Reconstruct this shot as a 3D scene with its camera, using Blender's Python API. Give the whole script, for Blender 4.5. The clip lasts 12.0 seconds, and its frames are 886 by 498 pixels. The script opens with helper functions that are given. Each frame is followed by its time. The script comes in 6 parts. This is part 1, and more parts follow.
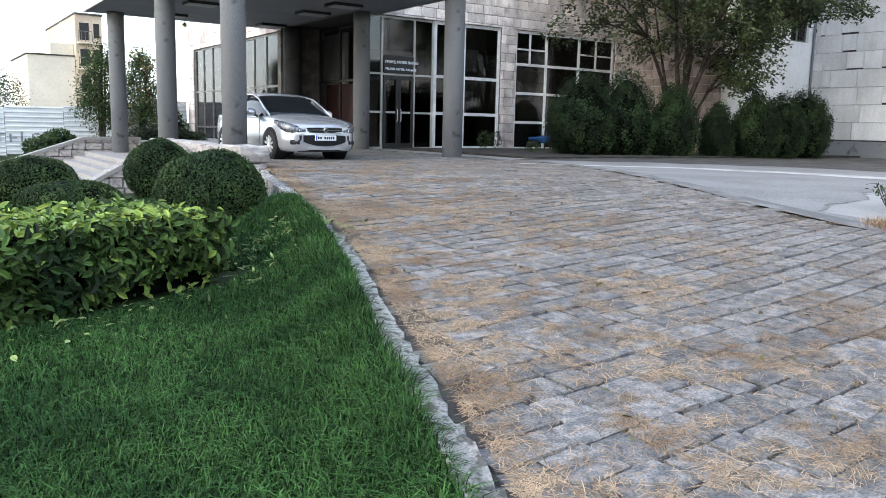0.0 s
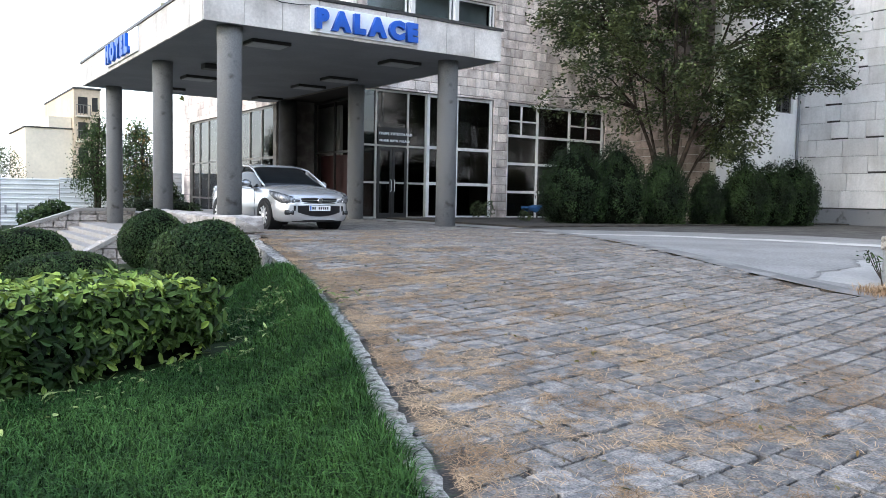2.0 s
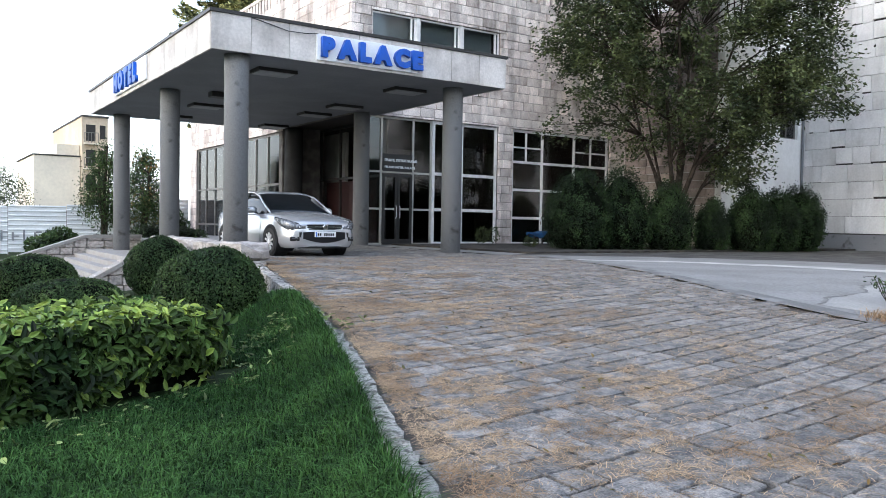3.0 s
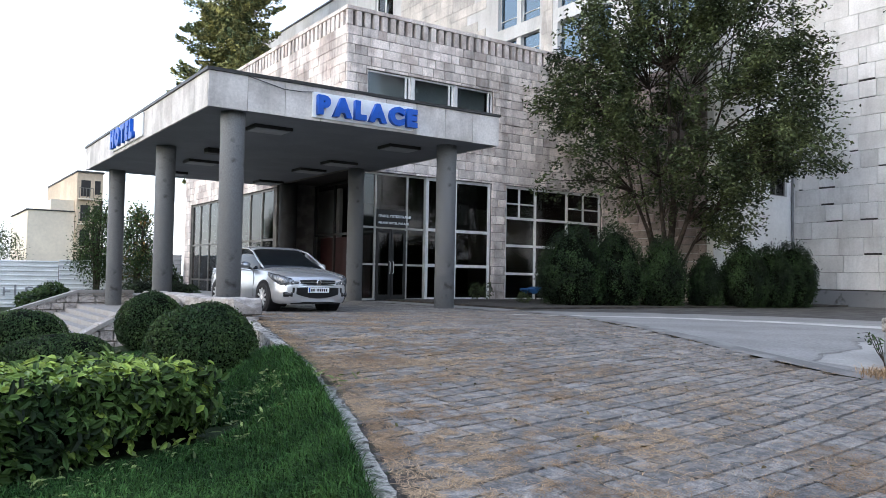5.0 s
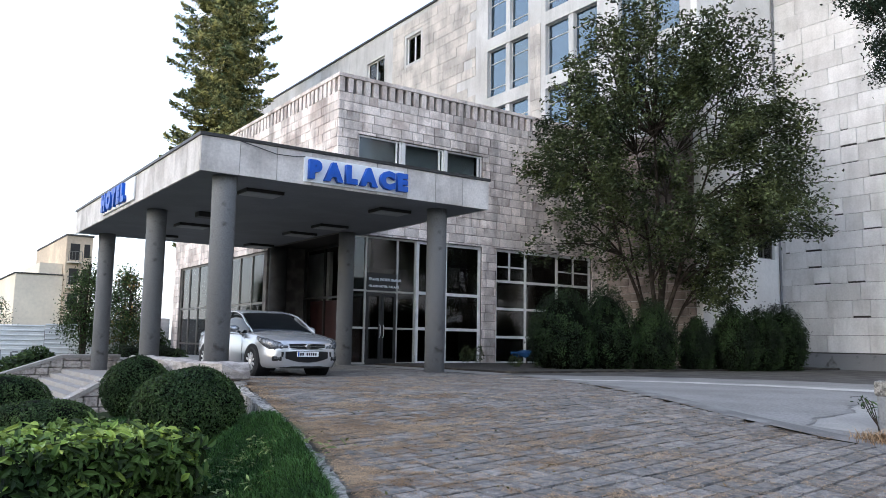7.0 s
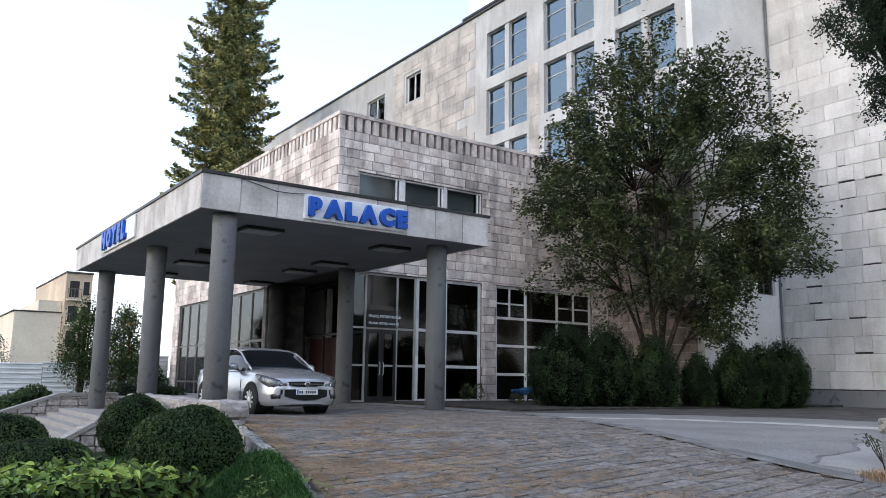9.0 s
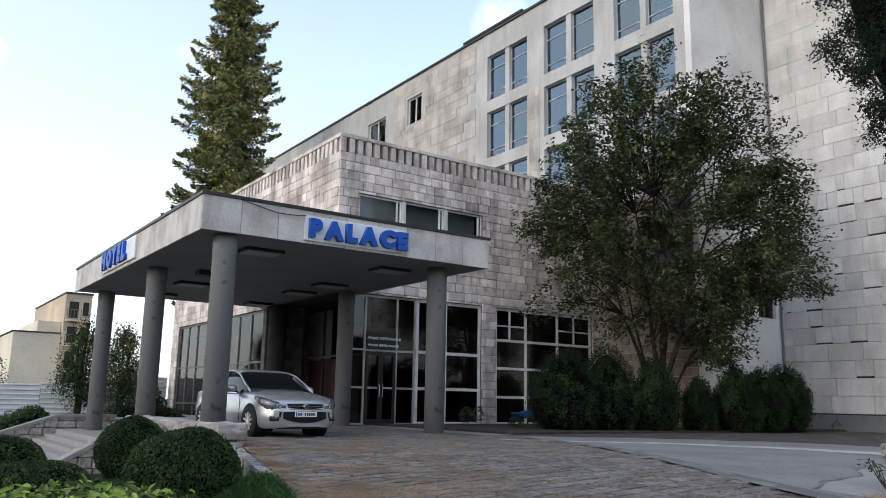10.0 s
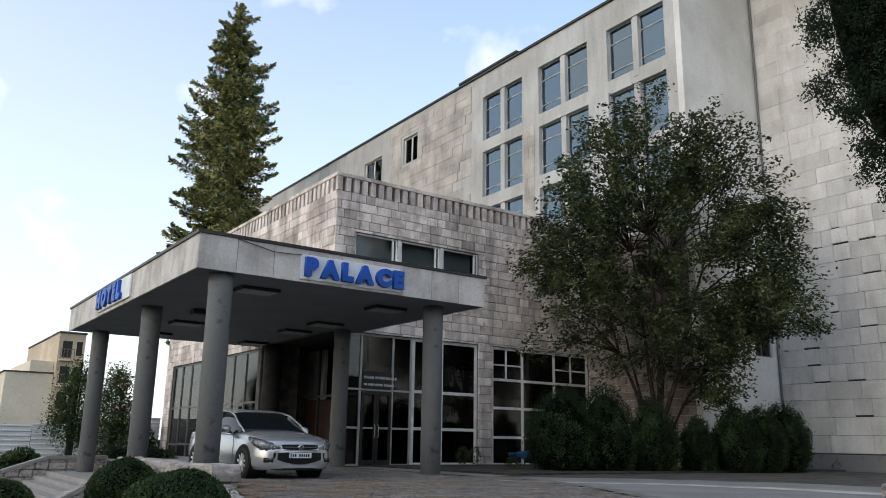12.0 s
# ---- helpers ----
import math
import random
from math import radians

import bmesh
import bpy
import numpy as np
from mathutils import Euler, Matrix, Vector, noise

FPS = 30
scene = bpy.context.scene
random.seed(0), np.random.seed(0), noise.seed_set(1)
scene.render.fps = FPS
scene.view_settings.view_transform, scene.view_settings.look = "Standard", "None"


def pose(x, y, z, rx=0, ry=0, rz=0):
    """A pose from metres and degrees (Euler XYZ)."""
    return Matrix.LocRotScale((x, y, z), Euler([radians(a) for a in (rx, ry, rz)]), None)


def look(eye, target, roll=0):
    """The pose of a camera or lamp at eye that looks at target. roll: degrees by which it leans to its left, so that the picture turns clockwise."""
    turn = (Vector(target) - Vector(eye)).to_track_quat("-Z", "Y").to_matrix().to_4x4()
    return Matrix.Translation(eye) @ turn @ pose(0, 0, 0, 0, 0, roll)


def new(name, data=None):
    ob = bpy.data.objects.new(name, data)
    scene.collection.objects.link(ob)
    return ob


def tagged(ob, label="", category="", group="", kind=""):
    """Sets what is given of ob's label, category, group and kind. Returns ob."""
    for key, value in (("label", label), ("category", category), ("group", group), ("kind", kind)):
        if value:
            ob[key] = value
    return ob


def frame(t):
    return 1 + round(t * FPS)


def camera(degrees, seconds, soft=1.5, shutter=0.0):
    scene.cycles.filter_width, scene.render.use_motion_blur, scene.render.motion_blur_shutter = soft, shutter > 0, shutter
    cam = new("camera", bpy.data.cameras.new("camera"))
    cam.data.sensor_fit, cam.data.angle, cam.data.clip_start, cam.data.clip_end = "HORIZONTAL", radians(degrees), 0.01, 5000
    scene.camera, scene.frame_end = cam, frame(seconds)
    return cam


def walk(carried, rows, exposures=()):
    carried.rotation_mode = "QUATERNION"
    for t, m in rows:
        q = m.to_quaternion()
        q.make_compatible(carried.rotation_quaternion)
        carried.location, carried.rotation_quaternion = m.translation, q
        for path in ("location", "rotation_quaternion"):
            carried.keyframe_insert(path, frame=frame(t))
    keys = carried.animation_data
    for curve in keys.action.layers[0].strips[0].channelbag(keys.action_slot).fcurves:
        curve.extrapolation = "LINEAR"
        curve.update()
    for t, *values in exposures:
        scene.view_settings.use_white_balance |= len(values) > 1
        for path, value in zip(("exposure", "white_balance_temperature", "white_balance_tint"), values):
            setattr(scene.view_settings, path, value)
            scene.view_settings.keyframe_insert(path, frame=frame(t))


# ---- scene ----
# World: z = 0 is the forecourt level; X runs along the hotel's entrance front, Y away along its side.
cam = camera(58.50, 12.0, soft=0.7)
EYE = 0.80
# seconds, drift of the hand in metres, yaw, pitch, roll
ROWS = [
    (0.0, 0.000, -34.05, -8.75, 1.33),
    (0.5, 0.001, -34.11, -7.50, 1.30),
    (1.0, 0.002, -34.17, -6.35, 1.39),
    (1.5, 0.003, -34.44, -5.03, 1.36),
    (2.0, 0.003, -34.41, -3.75, 1.08),
    (2.5, 0.004, -34.31, -2.61, 1.00),
    (3.0, 0.005, -34.00, -1.87, 0.97),
    (5.0, 0.008, -34.40, 2.16, 1.05),
    (5.5, 0.009, -34.56, 3.48, 0.72),
    (6.0, 0.010, -34.95, 4.87, 0.61),
    (6.5, 0.011, -34.98, 5.87, 0.93),
    (7.0, 0.012, -35.03, 6.74, 0.95),
    (9.0, 0.015, -35.00, 9.39, 0.84),
    (9.5, 0.016, -34.97, 10.16, 1.00),
    (10.0, 0.017, -34.96, 10.98, 1.07),
    (10.5, 0.017, -35.07, 11.86, 0.98),
    (11.0, 0.018, -35.20, 12.50, 0.98),
    (11.5, 0.019, -35.25, 13.19, 0.93),
    (12.0, 0.020, -35.21, 13.77, 0.95),
]
EXPOSURES = [(0.0, 2.52, 5900, 8), (3.0, 2.32, 5850, 9), (6.0, 1.90, 5750, 10), (9.5, 1.54, 5850, 11), (10.0, 1.32, 5950, 10), (12.0, 1.12, 6100, 8)]
walk(cam, [(t, pose(-0.7 * d, 0.5 * d, EYE + 0.8 * d, 90 + pitch, 0, yaw) @ pose(0, 0, 0, 0, 0, roll))
           for t, d, yaw, pitch, roll in ROWS], EXPOSURES)

# ---- light ----
world = bpy.data.worlds.new("World")
scene.world = world
world.use_nodes = True
wn = world.node_tree
sky = wn.nodes.new("ShaderNodeTexSky")
sky.sky_type = "NISHITA"
sky.sun_disc = False
sky.sun_elevation, sky.sun_rotation = radians(25), radians(-95)
sky.air_density, sky.dust_density, sky.ozone_density = 1.0, 1.7, 0.3
wn.nodes["Background"].inputs["Strength"].default_value = 0.15
# a thin high veil of cloud over the evening sky
veil, cloud, share = wn.nodes.new("ShaderNodeMix"), wn.nodes.new("ShaderNodeTexNoise"), wn.nodes.new("ShaderNodeMapRange")
veil.data_type = "RGBA"
cloud.inputs["Scale"].default_value, cloud.inputs["Detail"].default_value = 6.0, 5
share.inputs["From Min"].default_value, share.inputs["From Max"].default_value = 0.10, 0.78
share.inputs["To Min"].default_value, share.inputs["To Max"].default_value = 0.72, 0.16
way = wn.nodes.new("ShaderNodeTexCoord").outputs["Generated"]
wn.links.new(way, cloud.inputs["Vector"])
# thicker towards the horizon and the west, with a few small puffs of cloud
slant, puff, cover = wn.nodes.new("ShaderNodeVectorMath"), wn.nodes.new("ShaderNodeMapRange"), wn.nodes.new("ShaderNodeMath")
slant.operation = "DOT_PRODUCT"
slant.inputs[1].default_value = (0.4, 0.0, 1.0)
puff.inputs["From Min"].default_value, puff.inputs["From Max"].default_value = 0.56, 0.68
puff.inputs["To Min"].default_value, puff.inputs["To Max"].default_value = 0.0, 0.75
cover.operation = "ADD"
cover.use_clamp = True
wn.links.new(way, slant.inputs[0])
wn.links.new(slant.outputs["Value"], share.inputs["Value"])
wn.links.new(cloud.outputs["Fac"], puff.inputs["Value"])
wn.links.new(share.outputs["Result"], cover.inputs[0])
wn.links.new(puff.outputs["Result"], cover.inputs[1])
wn.links.new(cover.outputs["Value"], veil.inputs[0])
wn.links.new(sky.outputs["Color"], veil.inputs[6])
veil.inputs[7].default_value = (3.6, 3.55, 3.45, 1)
wn.links.new(veil.outputs[2], wn.nodes["Background"].inputs["Color"])
sun_data = bpy.data.lights.new("sun", "SUN")
sun_data.energy, sun_data.angle, sun_data.color = 0.16, radians(10), (1.0, 0.86, 0.68)
sun = new("sun", sun_data)
sun.matrix_world = look((0, 0, 50), (0.996 * 100, 0.09 * 100, 50 - 45))

# ---- materials ----
def material(name, color, rough=0.8, metal=0.0, vary=0.15, scale=3.0, fine=40.0, bump=0.15, second=None, mix=(0.45, 0.6), random_tint=0.0, island=False, spec=None, streak=0.0):
    """A surface with a coarse and a fine variation of its colour and a fine relief, in metres."""
    m = bpy.data.materials.new(name)
    m.use_nodes = True
    n, l = m.node_tree.nodes, m.node_tree.links
    b = n["Principled BSDF"]
    co = n.new("ShaderNodeTexCoord")
    vec = co.outputs["Object"]
    if random_tint and not island:
        shift = n.new("ShaderNodeVectorMath")
        shift.operation = "MULTIPLY_ADD"
        shift.inputs[1].default_value = (1, 1, 1)
        rand = n.new("ShaderNodeMath")
        rand.operation = "MULTIPLY"
        rand.inputs[1].default_value = 60
        l.new(n.new("ShaderNodeObjectInfo").outputs["Random"], rand.inputs[0])
        l.new(vec, shift.inputs[0])
        l.new(rand.outputs["Value"], shift.inputs[2])
        vec = shift.outputs["Vector"]
    n1, n2 = n.new("ShaderNodeTexNoise"), n.new("ShaderNodeTexNoise")
    n1.inputs["Scale"].default_value, n1.inputs["Detail"].default_value = scale, 6
    n2.inputs["Scale"].default_value, n2.inputs["Detail"].default_value = fine, 5
    l.new(vec, n1.inputs["Vector"])
    l.new(vec, n2.inputs["Vector"])
    ramp = n.new("ShaderNodeValToRGB")
    ramp.color_ramp.elements[0].position, ramp.color_ramp.elements[1].position = mix
    two = second or tuple(c * (1 - 2 * vary) for c in color)
    ramp.color_ramp.elements[0].color, ramp.color_ramp.elements[1].color = (*two, 1), (*color, 1)
    l.new(n1.outputs["Fac"], ramp.inputs["Fac"])
    val = n.new("ShaderNodeMapRange")
    val.inputs["From Min"].default_value, val.inputs["From Max"].default_value = 0.3, 0.7
    val.inputs["To Min"].default_value, val.inputs["To Max"].default_value = 1 - vary, 1 + vary
    l.new(n2.outputs["Fac"], val.inputs["Value"])
    hsv = n.new("ShaderNodeHueSaturation")
    l.new(ramp.outputs["Color"], hsv.inputs["Color"])
    last = val.outputs["Result"]
    if random_tint:
        if island:
            rnd = n.new("ShaderNodeNewGeometry").outputs["Random Per Island"]
        else:
            rnd = n.new("ShaderNodeObjectInfo").outputs["Random"]
        mr = n.new("ShaderNodeMapRange")
        mr.inputs["To Min"].default_value, mr.inputs["To Max"].default_value = 1 - random_tint, 1 + random_tint
        l.new(rnd, mr.inputs["Value"])
        mul = n.new("ShaderNodeMath")
        mul.operation = "MULTIPLY"
        l.new(last, mul.inputs[0])
        l.new(mr.outputs["Result"], mul.inputs[1])
        last = mul.outputs["Value"]
    if streak:
        # dark run-off stains, long in the upright direction
        st, stn, stm, mul2 = n.new("ShaderNodeVectorMath"), n.new("ShaderNodeTexNoise"), n.new("ShaderNodeMapRange"), n.new("ShaderNodeMath")
        st.operation, mul2.operation = "MULTIPLY", "MULTIPLY"
        st.inputs[1].default_value = (1.5, 1.5, 0.32)
        l.new(n.new("ShaderNodeNewGeometry").outputs["Position"], st.inputs[0])
        l.new(st.outputs["Vector"], stn.inputs["Vector"])
        stn.inputs["Scale"].default_value, stn.inputs["Detail"].default_value, stn.inputs["Roughness"].default_value = 1.0, 7, 0.65
        stm.inputs["From Min"].default_value, stm.inputs["From Max"].default_value = 0.46, 0.66
        stm.inputs["To Min"].default_value, stm.inputs["To Max"].default_value = 1.0, 1 - streak
        l.new(stn.outputs["Fac"], stm.inputs["Value"])
        l.new(last, mul2.inputs[0])
        l.new(stm.outputs["Result"], mul2.inputs[1])
        last = mul2.outputs["Value"]
    l.new(last, hsv.inputs["Value"])
    l.new(hsv.outputs["Color"], b.inputs["Base Color"])
    b.inputs["Roughness"].default_value, b.inputs["Metallic"].default_value = rough, metal
    if spec is not None:
        b.inputs["Specular IOR Level"].default_value = spec
    if bump:
        bp = n.new("ShaderNodeBump")
        bp.inputs["Strength"].default_value, bp.inputs["Distance"].default_value = bump, 0.01
        l.new(n2.outputs["Fac"], bp.inputs["Height"])
        l.new(bp.outputs["Normal"], b.inputs["Normal"])
    return m


STONE = material("travertine_blocks", (0.78, 0.70, 0.65), 0.85, vary=0.18, scale=1.6, fine=22, bump=0.45, second=(0.50, 0.42, 0.38), mix=(0.34, 0.56), random_tint=0.22, streak=0.5)
STONE_J = material("travertine_courses", (0.78, 0.70, 0.65), 0.85, vary=0.18, scale=1.1, fine=22, bump=0.45, second=(0.50, 0.42, 0.38), mix=(0.34, 0.56), random_tint=0.22, island=True, streak=0.5)
JOINT = material("dark_mortar", (0.20, 0.18, 0.165), 0.95, vary=0.2, scale=2, fine=60)
# darker copy of the blocks, with the shade behind the tree put into it
STONE_SHADED = material("shaded_stone_blocks", (0.24, 0.20, 0.18), 0.85, vary=0.18, scale=1.6, fine=22, bump=0.35, second=(0.14, 0.115, 0.10), mix=(0.36, 0.56), random_tint=0.16)
CLAD = material("pale_cladding", (0.70, 0.69, 0.68), 0.8, vary=0.07, scale=0.6, fine=14, bump=0.2, second=(0.55, 0.54, 0.525), mix=(0.35, 0.6), random_tint=0.09, island=True, streak=0.16)
CLAD_PIECE = material("pale_cladding_piece", (0.70, 0.69, 0.68), 0.8, vary=0.07, scale=0.6, fine=14, bump=0.2, second=(0.55, 0.54, 0.525), mix=(0.35, 0.6), random_tint=0.09, streak=0.16)
CLAD_JOINT = material("cladding_joint", (0.06, 0.057, 0.054), 0.9, vary=0.15, scale=1.0, fine=20)
TOWER = material("tower_render", (0.56, 0.56, 0.555), 0.85, vary=0.06, scale=0.35, fine=9, bump=0.15, second=(0.44, 0.43, 0.415), mix=(0.35, 0.62), streak=0.2)
TOWER_SLAB = material("tower_stone_slabs", (0.56, 0.52, 0.475), 0.85, vary=0.1, scale=0.8, fine=16, bump=0.3, second=(0.38, 0.355, 0.33), mix=(0.35, 0.6), random_tint=0.10, island=True, streak=0.22)
PANEL = material("smooth_white_render", (0.80, 0.79, 0.775), 0.8, vary=0.05, scale=0.4, fine=9, bump=0.1, second=(0.60, 0.59, 0.57), mix=(0.3, 0.6))
FASCIA = material("fascia_slabs", (0.62, 0.59, 0.565), 0.75, vary=0.10, scale=1.4, fine=18, bump=0.2, second=(0.46, 0.43, 0.41), mix=(0.35, 0.55), random_tint=0.07, streak=0.3)
SOFFIT = material("painted_soffit", (0.22, 0.23, 0.25), 0.8, vary=0.05, scale=0.9, fine=14, bump=0.1)
CONCRETE = material("column_concrete", (0.185, 0.19, 0.20), 0.85, vary=0.16, scale=2.2, fine=35, bump=0.4, second=(0.075, 0.073, 0.072), mix=(0.30, 0.41))
METAL_DARK = material("dark_metal", (0.035, 0.033, 0.032), 0.45, 0.3, vary=0.1, scale=4, fine=50, bump=0.05)
FRAME = material("aluminium_frame", (0.80, 0.79, 0.78), 0.45, 0.0, vary=0.07, scale=3, fine=50, bump=0.05)
FRAME_DULL = material("dull_bronze_frame", (0.20, 0.19, 0.175), 0.5, 0.4, vary=0.1, scale=3, fine=50, bump=0.05)
ROOFING = material("bitumen_roofing", (0.09, 0.085, 0.08), 0.9, vary=0.2, scale=1.5, fine=25)
# dimness of the unlit rooms is put into these three near-black colours
INTERIOR = material("unlit_room_wall", (0.045, 0.038, 0.034), 0.85, vary=0.1, scale=0.8, fine=12)
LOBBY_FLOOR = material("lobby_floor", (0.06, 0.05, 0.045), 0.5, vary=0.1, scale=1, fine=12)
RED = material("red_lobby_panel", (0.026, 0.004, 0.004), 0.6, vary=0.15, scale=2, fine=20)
SCREEN = material("grey_panel", (0.16, 0.175, 0.18), 0.85, vary=0.1, scale=1.5, fine=18)
CURTAIN = material("net_curtain", (0.55, 0.56, 0.53), 0.9, vary=0.08, scale=1.5, fine=18)
BLUE = material("blue_letters", (0.006, 0.085, 0.48), 0.45, vary=0.08, scale=3, fine=30, bump=0.05)
WHITE = material("white_sign_board", (0.80, 0.82, 0.83), 0.5, vary=0.04, scale=3, fine=30, bump=0.03)
ASPHALT = material("worn_concrete_drive", (0.22, 0.215, 0.21), 0.9, vary=0.2, scale=0.7, fine=24, bump=0.3, second=(0.17, 0.165, 0.16), mix=(0.36, 0.6))
BITUMEN = material("dark_joint_strip", (0.19, 0.185, 0.18), 0.9, vary=0.2, scale=2, fine=50)
GRANITE = material("granite_setts", (0.215, 0.197, 0.18), 0.8, vary=0.5, scale=13, fine=75, bump=1.0, second=(0.10, 0.098, 0.098), mix=(0.38, 0.6), random_tint=0.28)
GRANITE_J = material("granite_setts_far", (0.215, 0.197, 0.18), 0.8, vary=0.5, scale=11, fine=75, bump=1.0, second=(0.10, 0.098, 0.098), mix=(0.38, 0.6), random_tint=0.28, island=True)
SAND = material("earth_joint_fill", (0.085, 0.073, 0.060), 0.95, vary=0.3, scale=3, fine=60, bump=0.6, second=(0.05, 0.042, 0.036), mix=(0.4, 0.6))
KERBSTONE = material("rough_kerb_granite", (0.29, 0.275, 0.25), 0.9, vary=0.32, scale=16, fine=70, bump=1.0, second=(0.10, 0.093, 0.083), mix=(0.40, 0.52), random_tint=0.2)
RUBBLE = material("rubble_stone", (0.42, 0.385, 0.36), 0.9, vary=0.2, scale=3.5, fine=28, bump=0.8, second=(0.25, 0.225, 0.21), mix=(0.35, 0.58), random_tint=0.16)
STEP = material("stone_steps", (0.27, 0.26, 0.25), 0.85, vary=0.15, scale=2.2, fine=26, bump=0.35, second=(0.25, 0.23, 0.215), mix=(0.35, 0.58))
SOIL = material("lawn_soil", (0.020, 0.032, 0.009), 0.95, vary=0.3, scale=4, fine=50, bump=0.7, spec=0.1, second=(0.014, 0.024, 0.007), mix=(0.4, 0.6))
BED = material("planting_bed_soil", (0.05, 0.042, 0.033), 0.95, vary=0.3, scale=3, fine=40, bump=0.6)
FENCE = material("white_sheet_metal", (0.66, 0.68, 0.69), 0.5, 0.2, vary=0.06, scale=1, fine=14, bump=0.05, second=(0.55, 0.57, 0.585), mix=(0.3, 0.6))


def glass_material(name, tint, rough=0.03, ior=1.5, gloss_tint=(1, 1, 1)):
    m = bpy.data.materials.new(name)
    m.use_nodes = True
    n, l = m.node_tree.nodes, m.node_tree.links
    n.remove(n["Principled BSDF"])
    out = n["Material Output"]
    tr, gl, mx, fr = n.new("ShaderNodeBsdfTransparent"), n.new("ShaderNodeBsdfGlossy"), n.new("ShaderNodeMixShader"), n.new("ShaderNodeFresnel")
    tr.inputs["Color"].default_value = (*tint, 1)
    gl.inputs["Roughness"].default_value = rough
    gl.inputs["Color"].default_value = (*gloss_tint, 1)
    fr.inputs["IOR"].default_value = ior
    l.new(fr.outputs["Fac"], mx.inputs["Fac"])
    l.new(tr.outputs["BSDF"], mx.inputs[1])
    l.new(gl.outputs["BSDF"], mx.inputs[2])
    l.new(mx.outputs["Shader"], out.inputs["Surface"])
    return m


GLASS = glass_material("tinted_glass", (0.36, 0.37, 0.37))
# blue of the reflected sky is put into this glass's two tints
GLASS_SKY = glass_material("sky_tinted_glass", (0.40, 0.53, 0.64), 0.04, 2.7, (0.66, 0.82, 0.96))
GLASS_CLEAR = glass_material("clear_glass", (0.66, 0.70, 0.72), 0.03, 1.42)

# ---- building helpers ----
def mesh_of(bm, mat=None, smooth=False, name="mesh"):
    me = bpy.data.meshes.new(name)
    bm.to_mesh(me)
    bm.free()
    if mat:
        me.materials.append(mat)
    if smooth:
        me.polygons.foreach_set("use_smooth", [True] * len(me.polygons))
    return me


def part(name, bm, mat, parent=None, label="", smooth=False):
    ob = new(name, mesh_of(bm, mat, smooth, name))
    if parent is not None:
        ob.parent = parent
    if label:
        ob["label"] = label
    return ob


def empty(name, at=(0, 0, 0), turn=0.0):
    ob = new(name)
    ob.matrix_world = pose(*at, 0, 0, turn)
    ob.empty_display_size = 0.2
    return ob


def add_box(bm, x0, x1, y0, y1, z0, z1, bevel=0.0):
    m = Matrix.LocRotScale(((x0 + x1) / 2, (y0 + y1) / 2, (z0 + z1) / 2), None, (abs(x1 - x0), abs(y1 - y0), abs(z1 - z0)))
    got = bmesh.ops.create_cube(bm, size=1.0, matrix=m)
    if bevel:
        edges = list({e for v in got["verts"] for e in v.link_edges})
        bmesh.ops.bevel(bm, geom=edges, offset=bevel, segments=2, affect="EDGES", profile=0.6)
    return bm


def box(x0, x1, y0, y1, z0, z1, bevel=0.0):
    return add_box(bmesh.new(), x0, x1, y0, y1, z0, z1, bevel)


def revolve(profile, segments=24):
    """A turned solid from (radius, height) pairs."""
    bm = bmesh.new()
    rings = []
    for r, z in profile:
        rings.append([bm.verts.new((r * math.cos(2 * math.pi * i / segments), r * math.sin(2 * math.pi * i / segments), z)) for i in range(segments)])
    for a, b in zip(rings, rings[1:]):
        for i in range(segments):
            j = (i + 1) % segments
            bm.faces.new((a[i], a[j], b[j], b[i]))
    bm.faces.new(list(reversed(rings[0])))
    bm.faces.new(rings[-1])
    return bm


def tube(points, radius, segments=8):
    """A round bar along points; radius may be a list."""
    pts = [Vector(p) for p in points]
    rad = radius if isinstance(radius, (list, tuple)) else [radius] * len(pts)
    bm = bmesh.new()
    rings = []
    for i, p in enumerate(pts):
        d = (pts[min(i + 1, len(pts) - 1)] - pts[max(i - 1, 0)]).normalized()
        u = d.cross(Vector((0, 0, 1)) if abs(d.z) < 0.9 else Vector((1, 0, 0))).normalized()
        v = d.cross(u)
        rings.append([bm.verts.new(p + rad[i] * (math.cos(2 * math.pi * k / segments) * u + math.sin(2 * math.pi * k / segments) * v)) for k in range(segments)])
    for a, b in zip(rings, rings[1:]):
        for k in range(segments):
            bm.faces.new((a[k], a[(k + 1) % segments], b[(k + 1) % segments], b[k]))
    bm.faces.new(rings[0])
    bm.faces.new(list(reversed(rings[-1])))
    bmesh.ops.recalc_face_normals(bm, faces=bm.faces)
    return bm


def quads_mesh(name, verts, faces, mat):
    """A mesh from numpy verts (n, 3) and faces (m, k)."""
    me = bpy.data.meshes.new(name)
    verts, faces = np.asarray(verts, dtype=np.float32), np.asarray(faces, dtype=np.int32)
    k = faces.shape[1]
    me.vertices.add(len(verts))
    me.vertices.foreach_set("co", verts.ravel())
    me.loops.add(faces.size)
    me.loops.foreach_set("vertex_index", faces.ravel())
    me.polygons.add(len(faces))
    me.polygons.foreach_set("loop_start", np.arange(0, faces.size, k, dtype=np.int32))
    me.polygons.foreach_set("loop_total", np.full(len(faces), k, dtype=np.int32))
    me.polygons.foreach_set("use_smooth", [False] * len(faces))
    me.update(calc_edges=True)
    me.materials.append(mat)
    return me


def smoothstep(a, b, x):
    t = np.clip((x - a) / (b - a), 0, 1)
    return t * t * (3 - 2 * t)


# ---- the lie of the land ----
def along(x, y):
    return 0.56 * x + 0.8285 * y


